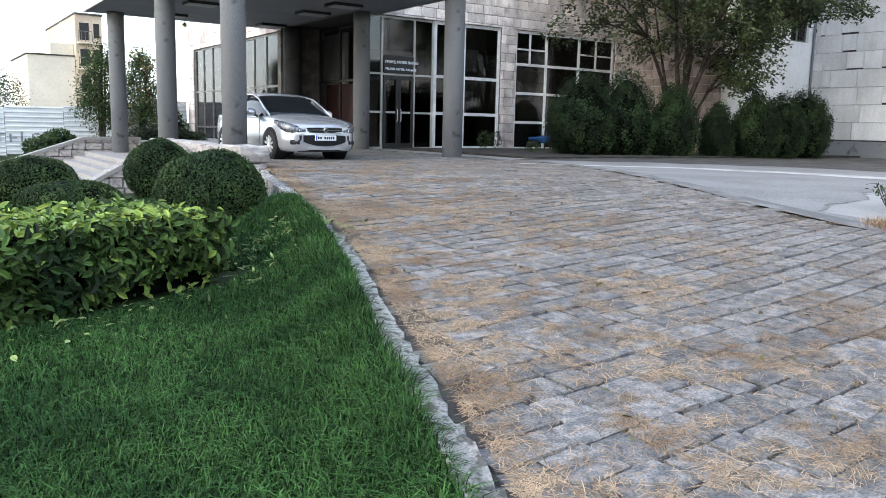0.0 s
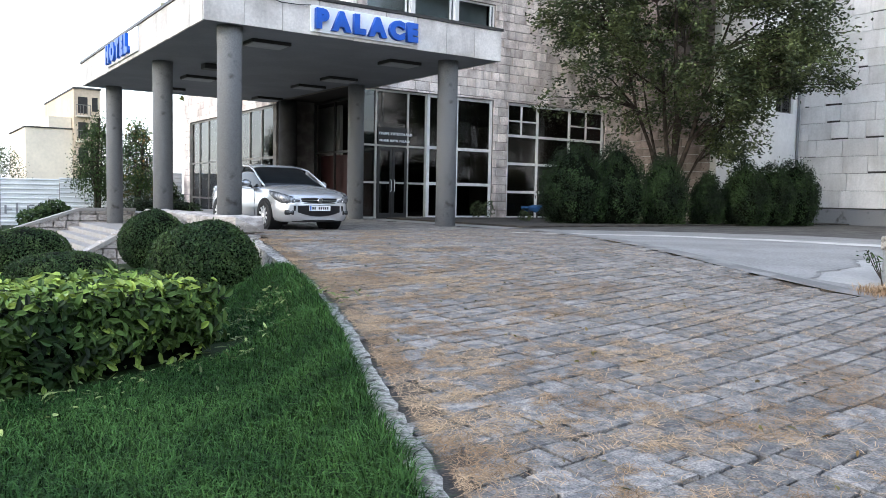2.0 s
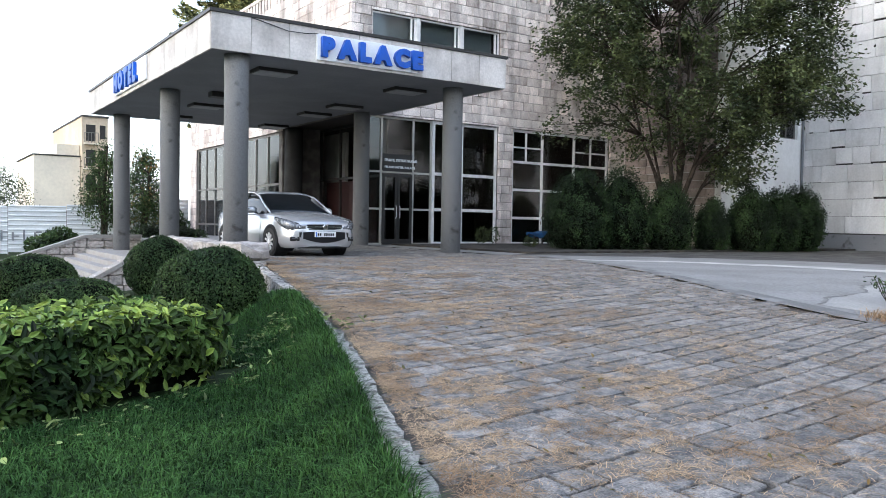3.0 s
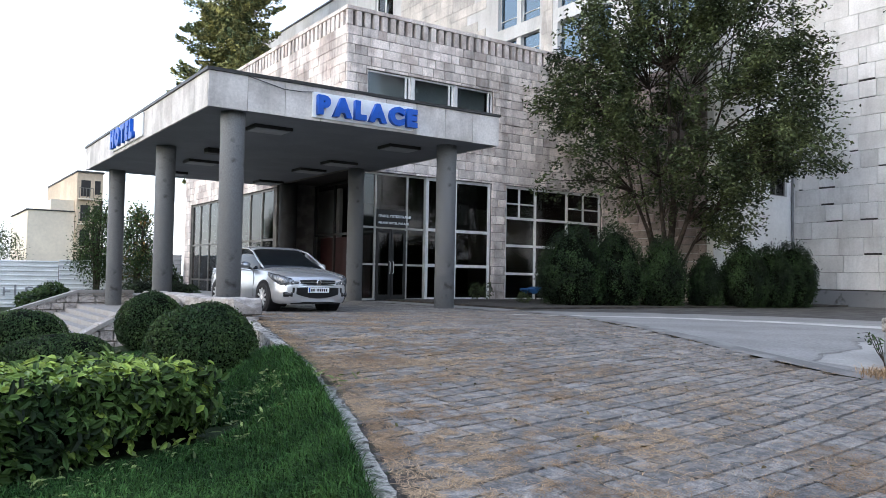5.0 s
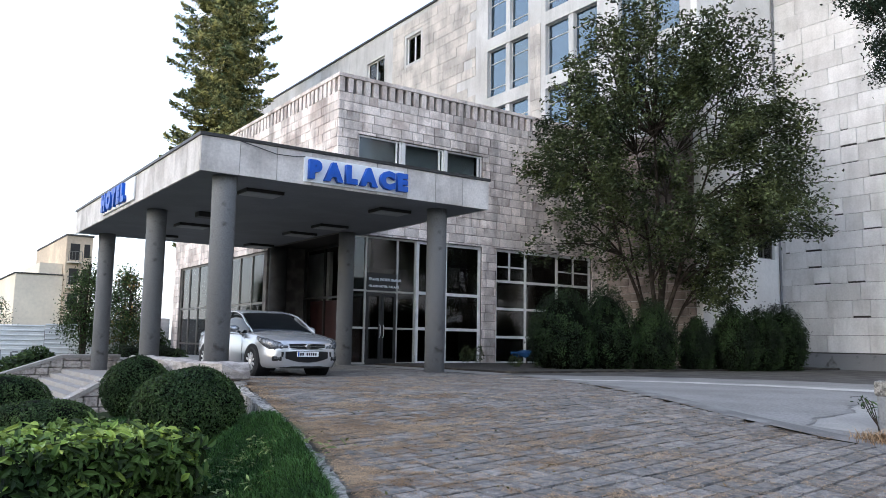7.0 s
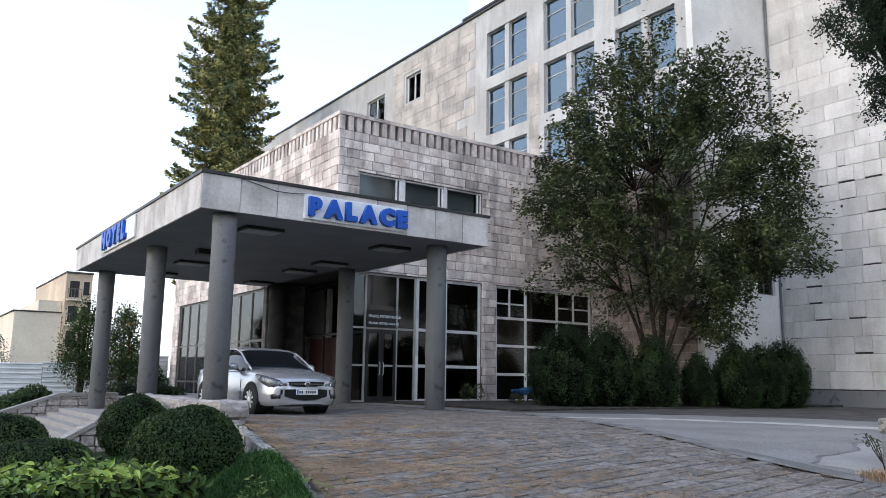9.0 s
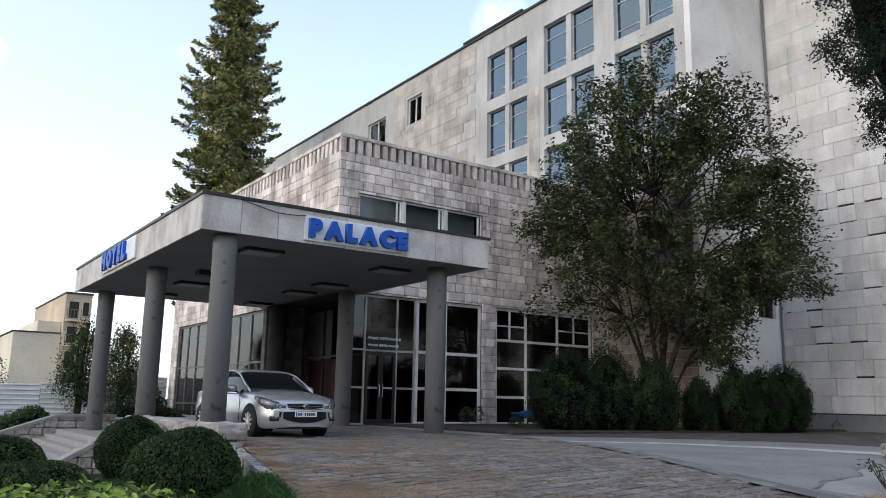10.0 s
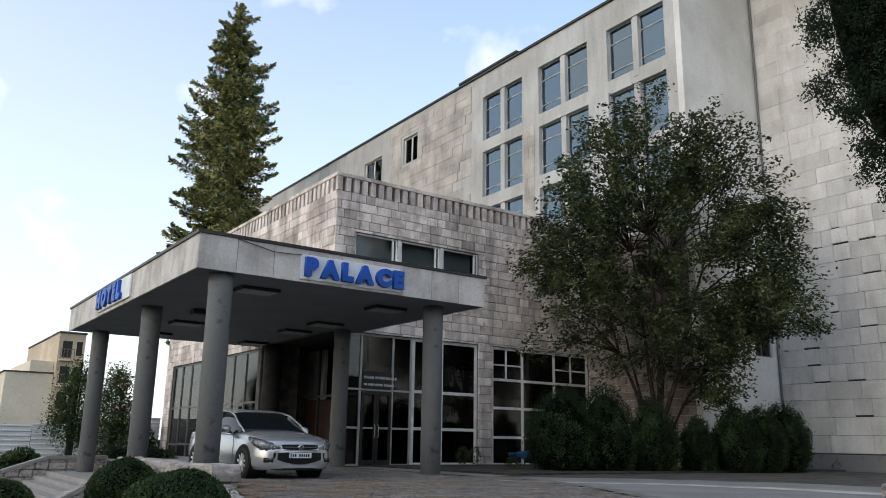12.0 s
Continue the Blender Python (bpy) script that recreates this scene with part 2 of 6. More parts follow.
def road_z(x, y):
    """The drive climbs to the forecourt."""
    s = along(x, y)
    z = -0.75 + 0.0577 * s
    return -0.03 * np.logaddexp(0, -z / 0.03)


KERB = [(-0.6, -4.5), (0.75, -0.6), (1.46, 1.3), (1.79, 2.2), (2.17, 3.23), (2.6, 4.45), (3.12, 5.84), (3.69, 7.61), (4.22, 9.63), (4.86, 12.2), (5.12, 13.2)]
DRIVE = [(9.6, -3.0), (9.05, 1.5), (8.85, 3.3), (9.1, 5.05), (9.65, 6.9), (10.5, 8.9), (11.9, 11.4), (12.9, 14.2), (13.3, 15.9), (12.0, 17.2)]


def curve_x(line, y):
    return np.interp(y, [p[1] for p in line], [p[0] for p in line])


def dip(x, y):
    """The ground falls away at the foot of the steps."""
    return 0.62 * smoothstep(17.6, 20.0, y) * smoothstep(32.0, 31.2, y) * smoothstep(7.5, 5.5, x)


def lawn_z(x, y):
    return -dip(x, y) - 0.72 + 0.12 * smoothstep(4.0, 10.0, along(x, y)) * smoothstep(1.8, 0.0, curve_x(KERB, y) - x) - 0.10 * smoothstep(12, 24, y) + (road_z(x, y) + 0.67) * smoothstep(1.3, 0.1, curve_x(KERB, y) - x) * smoothstep(12.5, 8.5, y)


def sheet(name, xs, ys, height, mat, keep=None):
    gx, gy = np.meshgrid(np.asarray(xs, float), np.asarray(ys, float))
    verts = np.stack([gx.ravel(), gy.ravel(), height(gx, gy).ravel()], 1)
    w, h = len(xs), len(ys)
    i = np.arange(w - 1)[None, :] + w * np.arange(h - 1)[:, None]
    faces = np.stack([i, i + 1, i + 1 + w, i + w], -1).reshape(-1, 4)
    if keep is not None:
        c = verts[faces].mean(1)
        faces = faces[keep(c[:, 0], c[:, 1])]
    me = quads_mesh(name, verts, faces, mat)
    me.polygons.foreach_set("use_smooth", [True] * len(me.polygons))
    return new(name, me)


spread = np.concatenate([[-900, -300, -120, -60, -35], np.arange(-24, 46, 1.0), [55, 80, 140, 400, 900]])
ground = sheet("ground", spread, spread, lambda x, y: np.full_like(x, -0.95) - 0.95 * dip(x, y) - 0.25 * smoothstep(24, 34, y) * smoothstep(5, 2, x), SOIL)
tagged(ground, "dark earthy ground reaching to the horizon", "ground", kind="structure")

# lawn: strips from the kerb outwards
ys = np.arange(-4, 32.01, 0.25)
ts = np.linspace(0, 1, 40) ** 1.5
gy = np.repeat(ys, len(ts))
gx = np.tile(ts, len(ys))
gx = np.where(gy < 13.2, curve_x(KERB, np.minimum(gy, 13.2)) - 0.08, 4.75) - gx * 16
lv = np.stack([gx, gy, lawn_z(gx, gy)], 1)
w = len(ts)
ii = (np.arange(w - 1)[None, :] + w * np.arange(len(ys) - 1)[:, None])
lawn = new("lawn", quads_mesh("lawn", lv, np.stack([ii, ii + w, ii + w + 1, ii + 1], -1).reshape(-1, 4), SOIL))
tagged(lawn, "shaded green lawn beside the stone kerb", "lawn", kind="structure")

# the drive's bed under the setts, the forecourt and the concrete lane
gy = np.repeat(np.arange(-4, 24.3, 0.3), 30)
tt = np.tile(np.linspace(0, 1, 30), len(gy) // 30)
left = np.where(gy < 13.2, curve_x(KERB, np.minimum(gy, 13.2)) - 0.02, np.where(gy > 20.1, 7.38, 5.1))
right = np.where(gy < 16.5, curve_x(DRIVE, np.minimum(gy, 15.9)), 13.0)
gx = left + (right - left) * tt
ii = (np.arange(29)[None, :] + 30 * np.arange(len(gy) // 30 - 1)[:, None])
road_faces = np.stack([ii, ii + 1, ii + 31, ii + 30], -1).reshape(-1, 4)
road = new("road", quads_mesh("road", np.stack([gx, gy, road_z(gx, gy) - 0.03], 1), road_faces, SAND))
tagged(road, "sloping drive paved with worn granite setts", "road", kind="structure")

gy = np.repeat(np.arange(-4, 24.3, 0.3), 30)
left = np.where(gy < 16.5, curve_x(DRIVE, np.minimum(gy, 15.9)) + 0.1, 13.1)
gx = left + (44 - left) * np.tile(np.linspace(0, 1, 30) ** 1.6, len(gy) // 30)
lane = new("concrete_lane", quads_mesh("concrete_lane", np.stack([gx, gy, road_z(gx, gy) + 0.003 - 0.01], 1), road_faces, ASPHALT))
tagged(lane, "pale cracked concrete lane beside the setts", "road", kind="structure")

forecourt = part("forecourt", box(7.4, 13.2, 24.2, 43.0, -0.6, -0.012), ASPHALT)
tagged(forecourt, "worn paved forecourt under the canopy", "pavement", kind="structure")

# ---- hotel: walls of blocks ----
AXES = {"front": lambda u, d, z: (u, d, z), "side": lambda u, d, z: (d, u, z)}


def cells(u0, u1, z0, z1, holes):
    """The rectangles left of a wall when the holes are cut out of it."""
    zs = sorted({z0, z1, *[min(max(h[k], z0), z1) for h in holes for k in (2, 3)]})
    out = []
    for a, b in zip(zs, zs[1:]):
        if b - a < 1e-4:
            continue
        cut = sorted((h[0], h[1]) for h in holes if h[2] < b - 1e-4 and h[3] > a + 1e-4)
        u = u0
        for c, d in cut:
            if c - u > 1e-3:
                out.append((u, c, a, b))
            u = max(u, d)
        if u1 - u > 1e-3:
            out.append((u, u1, a, b))
    return out


def flat_box(bm, way, u0, u1, d0, d1, z0, z1, bevel=0.0):
    if way == "front":
        add_box(bm, u0, u1, d0, d1, z0, z1, bevel)
    else:
        add_box(bm, d0, d1, u0, u1, z0, z1, bevel)


def wall_body(name, way, u0, u1, d0, d1, z0, z1, holes, mat, parent, label=""):
    bm = bmesh.new()
    for c in cells(u0, u1, z0, z1, holes):
        flat_box(bm, way, c[0], c[1], d0, d1, c[2], c[3])
    return part(name, bm, mat, parent, label)


def courses(u0, u1, z0, z1, height, widths, holes, rng, gap=0.016):
    """Rectangles of blocks in running courses, cut at the holes."""
    out = []
    n = round((z1 - z0) / height)
    for k in range(n):
        a, b = z0 + (z1 - z0) * k / n, z0 + (z1 - z0) * (k + 1) / n
        u = u0 - rng.uniform(0, widths[-1])
        while u < u1:
            w = rng.choice(widths)
            left, right = max(u, u0), min(u + w, u1)
            u += w
            if right - left < 0.05:
                continue
            for c in cells(left, right, a, b, [h for h in holes if h[0] < right and h[1] > left]):
                if c[1] - c[0] > 0.06 and c[3] - c[2] > 0.05:
                    out.append((c[0] + gap / 2, c[1] - gap / 2, c[2] + gap / 2, c[3] - gap / 2))
    return out


block_cache = {}


def block_mesh(w, h, d, mat, chip=0.012):
    key = (round(w, 2), round(h, 2), round(d, 2), mat.name)
    if key not in block_cache:
        bm = bmesh.new()
        f = chip
        vs = []
        for y, i in ((d / 2, 0), (-d / 2 + f, 0), (-d / 2, f)):
            vs.append([bm.verts.new((sx * (w / 2 - i), y, sz * (h / 2 - i))) for sx, sz in ((-1, -1), (1, -1), (1, 1), (-1, 1))])
        for a, b in zip(vs, vs[1:]):
            for k in range(4):
                bm.faces.new((a[k], a[(k + 1) % 4], b[(k + 1) % 4], b[k]))
        bm.faces.new(vs[2])
        bm.faces.new(list(reversed(vs[0])))
        block_cache[key] = mesh_of(bm, mat, name="block")
    return block_cache[key]


def lay_blocks(rects, way, face, depth, mat, parent, rng, name="stone_block", limit=300, joined_mat=None):
    """Blocks as parts up to the limit; the rest joined in one part."""
    turn = 0 if way == "front" else -90
    rest = bmesh.new()
    for i, (u0, u1, z0, z1) in enumerate(rects):
        d = face + depth / 2 + rng.uniform(-0.010, 0.010)
        u, z = (u0 + u1) / 2, (z0 + z1) / 2
        if i < limit:
            ob = new(name, block_mesh(u1 - u0, z1 - z0, depth, mat))
            ob.parent = parent
            ob.matrix_basis = pose(*AXES[way](u, d, z), 0, 0, turn)
        else:
            flat_box(rest, way, u0, u1, d - depth / 2, d + depth / 2, z0, z1)
    if len(rest.verts):
        ob = part(name + "s", rest, joined_mat or mat, parent)
        ob["kind"] = "stuff"
    else:
        rest.free()


def framed_window(name, way, u0, u1, face, z0, z1, posts, rails, frame_mat, glass, parent, bar=0.06, depth=0.08, label="", extra=()):
    """A window: a frame with posts (u) and rails (z), extra bars (u0, u1, z0, z1), and one pane for each light."""
    win = empty(name, AXES[way]((u0 + u1) / 2, face, z0))
    win.parent = parent
    if label:
        win["label"] = label
    inv = Matrix.Translation(win.matrix_basis.translation).inverted()
    bm = bmesh.new()
    for a, b in ((u0, u0 + bar), (u1 - bar, u1)):
        flat_box(bm, way, a, b, face, face + depth, z0, z1)
    for a, b in ((z0, z0 + bar), (z1 - bar, z1)):
        flat_box(bm, way, u0 + bar, u1 - bar, face + 0.002, face + depth - 0.002, a, b)
    bm.transform(inv)
    part("window_frame", bm, frame_mat, win)
    for p in posts:
        bm = bmesh.new()
        flat_box(bm, way, p - bar / 2, p + bar / 2, face - 0.01, face + depth, z0 + bar, z1 - bar)
        bm.transform(inv)
        part("mullion", bm, frame_mat, win)
    for r in rails:
        bm = bmesh.new()
        flat_box(bm, way, u0 + bar, u1 - bar, face + 0.004, face + depth - 0.006, r - bar / 2, r + bar / 2)
        bm.transform(inv)
        part("transom", bm, frame_mat, win)
    for e in extra:
        bm = bmesh.new()
        flat_box(bm, way, e[0], e[1], face + 0.006, face + depth - 0.01, e[2], e[3])
        bm.transform(inv)
        part("glazing_bar", bm, frame_mat, win)
    us, zs = [u0 + bar / 2, *posts, u1 - bar / 2], [z0 + bar / 2, *rails, z1 - bar / 2]
    for a, b in zip(us, us[1:]):
        for c, d in zip(zs, zs[1:]) if glass else ():
            bm = bmesh.new()
            flat_box(bm, way, a + bar / 2, b - bar / 2, face + depth / 2 - 0.004, face + depth / 2 + 0.004, c + bar / 2, d - bar / 2)
            bm.transform(inv)
            pane = part("pane", bm, glass, win)
            pane.visible_shadow = False
    return win


rng = random.Random(4)
FX, FY, WING_END, WING_TOP = 12.5, 24.4, 42.9, 9.62
HEAD = 4.56
wing = empty("hotel_wing", (0, 0, 0))
tagged(wing, "two-storey hotel wing clad in weathered beige stone blocks", "building", kind="structure")

front_holes = [(12.3, 18.97, -1, HEAD), (19.7, 25.02, -1, HEAD), (13.36, 18.97, 7.2, 8.18)]
wall_body("front_wall", "front", FX + 0.03, 26.0, FY + 0.04, FY + 0.34, 0.0, WING_TOP, front_holes, JOINT, wing)
side_holes = [(24.3, 30.35, -1, HEAD), (30.36, 41.9, -1, 4.42)]
wall_body("side_wall", "side", FY + 0.34, WING_END, FX + 0.04, FX + 0.34, -0.3, WING_TOP, side_holes, JOINT, wing)
part("rear_wall", box(FX + 0.34, 26, WING_END - 0.3, WING_END, -0.3, WING_TOP), STONE_J, wing)
part("roof", box(FX + 0.2, 26, FY + 0.2, WING_END, 9.5, 9.72), ROOFING, wing)

# cornice of upright ribs
part("cornice_backing", box(FX + 0.16, 26, FY + 0.16, FY + 0.4, WING_TOP, 10.16), JOINT, wing)
part("cornice_backing", box(FX + 0.16, FX + 0.4, FY + 0.4, WING_END, WING_TOP, 10.16), JOINT, wing)
part("cornice_coping", box(FX - 0.03, 26, FY - 0.03, FY + 0.45, 10.16, 10.3, 0.015), STONE_J, wing)
part("cornice_coping", box(FX - 0.03, FX + 0.45, FY + 0.455, WING_END, 10.16, 10.3, 0.015), STONE_J, wing)
rib = mesh_of(box(-0.105, 0.105, 0.0, 0.16, 0.0, 0.53, 0.012), STONE, name="rib")
for k in range(38):
    ob = new("cornice_rib", rib)
    ob.parent = wing
    ob.matrix_basis = pose(FX + 0.11 + 0.35 * k, FY + 0.0, WING_TOP + 0.005)
for k in range(1, 52):
    ob = new("cornice_rib", rib)
    ob.parent = wing
    ob.matrix_basis = pose(FX + 0.0, FY + 0.11 + 0.35 * k, WING_TOP + 0.005, 0, 0, -90)

# ground-floor glazing of the front: the entrance screen
FRAME_GREY = material("grey_metal_frame", (0.52, 0.50, 0.46), 0.45, 0.4, vary=0.08, scale=3, fine=50, bump=0.05)
framed_window("entrance_screen", "front", 13.0, 15.98, FY + 0.14, 0.0, HEAD, [13.85, 15.17], [1.28, 2.6], FRAME_GREY, GLASS, wing, 0.07, label="tall dark glazed entrance screen with grey metal bars")
framed_window("foyer_window", "front", 15.98, 18.97, FY + 0.10, 0.0, HEAD, [17.3], [1.3, 2.62], FRAME, GLASS, wing, 0.11, label="tall foyer window with broad pale metal bars")
# pale bars standing in for slanted reflections in the foyer glass
for k in range(3):
    b = part("ceiling_strip", box(-0.5, 0.5, -0.03, 0.03, 0, 0.02), FRAME, wing)
    b.matrix_basis = pose(17.6 + 0.3 * k, FY + 3.0 + 0.6 * k, 2.2 + 0.18 * k, 0, 8, 20)
framed_window("lobby_window", "front", 19.7, 25.02, FY + 0.1, 0.0, HEAD, [21.3, 23.05], [1.06, 2.18, 3.28], FRAME, GLASS, wing, 0.1, label="dark lobby window with pale metal bars",
              extra=[(20.42, 20.5, 3.33, 4.46), (19.8, 21.25, 3.83, 3.89), (23.97, 24.05, 3.33, 4.46), (23.1, 24.92, 3.83, 3.89)])
# upper windows
for a, b in ((13.36, 15.17), (15.32, 17.1), (17.25, 18.97)):
    framed_window("upper_window", "front", a, b, FY + 0.1, 7.2, 8.18, [b - 0.18], [], FRAME, GLASS_CLEAR, wing, 0.06)
part("window_post", box(15.175, 15.315, FY + 0.05, FY + 0.2, 7.2, 8.18), FRAME, wing)
part("window_post", box(17.105, 17.245, FY + 0.05, FY + 0.2, 7.2, 8.18), FRAME, wing)
part("window_sill", box(13.3, 19.05, FY - 0.05, FY + 0.1, 7.13, 7.2, 0.01), FRAME, wing)
# side glazing
framed_window("salon_window", "side", 30.75, 41.9, FX + 0.1, -0.3, 4.42, [32.1, 33.5, 34.9, 36.3, 37.7, 39.1, 40.5], [0.55, 2.3], FRAME_DULL, GLASS_CLEAR, wing, 0.09, label="row of tall side windows with pale curtains behind")
framed_window("side_entrance", "side", 24.75, 30.35, FX + 1.7, 0.0, HEAD, [26.6, 28.5], [2.5], METAL_DARK, None, wing, 0.09, label="dark recessed side entrance under the canopy")
# entrance door leaves in the screen
door = empty("entrance_door", (14.51, FY + 0.09, 0.0))
door.parent = wing
door["label"] = "double glazed entrance door with dark frames"
for sgn in (-1, 1):
    bm = bmesh.new()
    a, b = (-0.61, -0.01) if sgn < 0 else (0.01, 0.61)
    add_box(bm, a, a + 0.09, 0, 0.05, 0.01, 2.52)
    add_box(bm, b - 0.09, b, 0, 0.05, 0.01, 2.52)
    add_box(bm, a + 0.09, b - 0.09, 0.002, 0.048, 0.01, 0.2)
    add_box(bm, a + 0.09, b - 0.09, 0.002, 0.048, 2.42, 2.52)
    leaf = part("door_leaf", bm, METAL_DARK, door)
    part("door_handle", tube([(sgn * 0.07, -0.01, 0.95), (sgn * 0.07, -0.06, 1.0), (sgn * 0.07, -0.06, 1.35), (sgn * 0.07, -0.01, 1.4)], 0.014), FRAME, leaf)

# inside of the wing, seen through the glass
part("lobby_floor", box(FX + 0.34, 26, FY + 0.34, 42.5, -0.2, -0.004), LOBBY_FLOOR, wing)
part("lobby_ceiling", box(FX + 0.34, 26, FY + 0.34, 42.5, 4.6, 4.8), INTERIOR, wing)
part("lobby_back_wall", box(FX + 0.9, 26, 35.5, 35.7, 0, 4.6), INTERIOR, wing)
part("salon_partition", box(15.4, 15.55, 30.4, 42.5, 0, 4.6), CURTAIN, wing)
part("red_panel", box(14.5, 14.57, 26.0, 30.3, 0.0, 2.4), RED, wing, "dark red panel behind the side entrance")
part("side_return_wall", box(FX + 0.04, FX + 1.9, 30.38, 30.7, 0, 4.6), JOINT, wing)
part("foyer_screen", box(16.1, 18.9, FY + 0.9, FY + 0.94, 2.66, 4.5), SCREEN, wing, "grey panel behind the upper foyer pane")
part("pale_panel", box(17.75, 18.5, FY + 0.84, FY + 0.86, 2.95, 3.75), CURTAIN, wing, "pale square panel behind the glass")
bm = bmesh.new()
for k in range(90):
    y0 = 30.95 + 0.12 * k
    add_box(bm, FX + 0.42 + 0.03 * (k % 2), FX + 0.45 + 0.03 * (k % 2), y0, y0 + 0.118, 0.1, 4.3)
part("curtain", bm, CURTAIN, wing, "pale pleated curtain")
part("blind", box(13.5, 18.9, FY + 0.5, FY + 0.52, 7.1, 8.3), CURTAIN, wing, "pale window blind")
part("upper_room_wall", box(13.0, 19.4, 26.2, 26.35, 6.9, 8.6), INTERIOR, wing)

# ---- canopy ----
canopy = empty("canopy", (0, 0, 0))
tagged(canopy, "flat concrete entrance canopy faced with pale stone slabs", "canopy", kind="structure")
SZ, CT = 4.52, 5.30
bm = box(5.45, 13.45, 17.15, FY, SZ, CT - 0.05)
add_box(bm, 5.45, FX, FY + 0.001, 30.95, SZ + 0.001, CT - 0.05)
part("slab", bm, SOFFIT, canopy)
roof_bm = box(5.36, 13.54, 17.06, FY - 0.005, CT, CT + 0.07)
add_box(roof_bm, 5.36, FX - 0.005, FY - 0.004, 31.04, CT, CT + 0.07)
part("roof_edge", roof_bm, METAL_DARK, canopy, "dark metal roof edging")


def fascia_run(way, u0, u1, face, count):
    for k in range(count):
        a, b = u0 + (u1 - u0) * k / count, u0 + (u1 - u0) * (k + 1) / count
        bm = bmesh.new()
        flat_box(bm, way, a + 0.006, b - 0.006, face, face + 0.05, SZ - 0.02 + 0.004 * (k % 2), CT - 0.005)
        part("fascia_slab", bm, FASCIA, canopy)


fascia_run("front", 5.4, 13.5, 17.1, 9)
fascia_run("side", 17.155, 31.0, 5.4, 15)
fascia_run("side", 17.155, FY - 0.03, 13.45, 8)
DIFFUSER = material("dull_diffuser", (0.40, 0.41, 0.42), 0.6, vary=0.08, scale=3, fine=30, bump=0.05)
for x, y, dx, dy in ((7.5, 18.8, 0.5, 0.35), (11.5, 19.1, 0.5, 0.35), (11.6, 23.0, 0.5, 0.35), (11.6, 25.3, 0.5, 0.35), (11.8, 29.5, 0.5, 0.35), (8.0, 25.8, 0.5, 0.35), (8.0, 29.3, 0.5, 0.35)):
    lamp = empty("ceiling_light", (x, y, SZ))
    tagged(lamp, "unlit rectangular light box on the canopy soffit", "ceiling light", "canopy lights")
    bm = bmesh.new()
    for a in ((-dx, dx, -dy, -dy + 0.05), (-dx, dx, dy - 0.05, dy), (-dx, -dx + 0.05, -dy + 0.05, dy - 0.05), (dx - 0.05, dx, -dy + 0.05, dy - 0.05)):
        add_box(bm, *a, -0.085, -0.004)
    part("frame", bm, METAL_DARK, lamp)
    part("diffuser", box(-dx + 0.05, dx - 0.05, -dy + 0.05, dy - 0.05, -0.10, -0.03), DIFFUSER, lamp, "dull grey diffuser")
bm = box(-0.3, 0.3, -0.2, 0.2, -0.16, -0.004, 0.03)
cam_box = part("spotlight", bm, METAL_DARK)
cam_box.matrix_world = pose(7.55, 23.0, SZ)
tagged(cam_box, "small dark fitting on the canopy soffit", "lamp")

part("cable", tube([(6.3, 17.06, 5.28), (6.7, 17.05, 5.2), (7.15, 17.05, 5.11), (7.6, 17.05, 5.12), (7.9, 17.05, 5.16)], 0.011, 6), METAL_DARK, canopy, "loose dark cable on the fascia")

# columns
# rear column by the recess: its shade is put into a near-black colour
SHADED_PIER = material("shaded_column_render", (0.045, 0.045, 0.047), 0.85, vary=0.15, scale=2.2, fine=35, bump=0.3)
COLS = [(6.36, 30.3, -0.36), (6.25, 23.5, -0.36), (6.15, 17.6, 0.0), (12.45, 18.1, 0.0), (12.80, 24.06, 0.0), (12.9, 30.05, 0.0)]
for x, y, z in COLS:
    top = SZ - z - 0.002
    r = 0.36 if y > 30 and x > 12 else 0.275
    col = part("column", revolve([(r, 0.0), (r, top - 0.42), (r + 0.007, top - 0.40), (r + 0.007, top)], 28), SHADED_PIER if r > 0.3 else CONCRETE, smooth=False)
    for p in col.data.polygons:
        p.use_smooth = len(p.vertices) == 4
    col.matrix_world = pose(x, y, z)
    tagged(col, "round grey concrete column carrying the canopy", "column", "canopy columns", "structure")

# ---- letters ----
def letters(parent, body, size, mat, face_pose, extrude, bold, spacing, name="letter"):
    """Each letter of a word as a part, set along the x axis of face_pose."""
    x = 0.0
    for ch in body:
        if ch == " ":
            x += size * 0.4
            continue
        cu = bpy.data.curves.new("letter", "FONT")
        cu.body, cu.size, cu.extrude, cu.offset, cu.resolution_u = ch, size, extrude, bold, 3
        tmp = bpy.data.objects.new("letter_curve", cu)
        scene.collection.objects.link(tmp)
        dg = bpy.context.evaluated_depsgraph_get()
        me = bpy.data.meshes.new_from_object(tmp.evaluated_get(dg))
        bpy.data.objects.remove(tmp)
        me.materials.clear()
        me.materials.append(mat)
        xs = [v.co.x for v in me.vertices]
        ob = new(name, me)
        ob.parent = parent
        ob.matrix_basis = face_pose @ Matrix.Translation((x - min(xs), 0, 0))
        x += max(xs) - min(xs) + spacing
    return x


sign = empty("sign", (7.86, 17.1, 4.62))
tagged(sign, "white sign board with raised blue letters on the canopy", "sign")
part("board", box(0, 2.80, -0.06, -0.004, -0.06, 0.55, 0.015), WHITE, sign)
letters(sign, "PALACE", 0.555, BLUE, pose(0.09, -0.13, 0.05, 90), 0.06, 0.044, 0.076)
sign2 = empty("sign", (5.4, 26.35, 4.68), -90)
tagged(sign2, "white sign board with raised blue letters on the canopy's side", "sign")
part("board", box(0, 3.75, -0.06, -0.004, -0.08, 0.58, 0.015), WHITE, sign2)
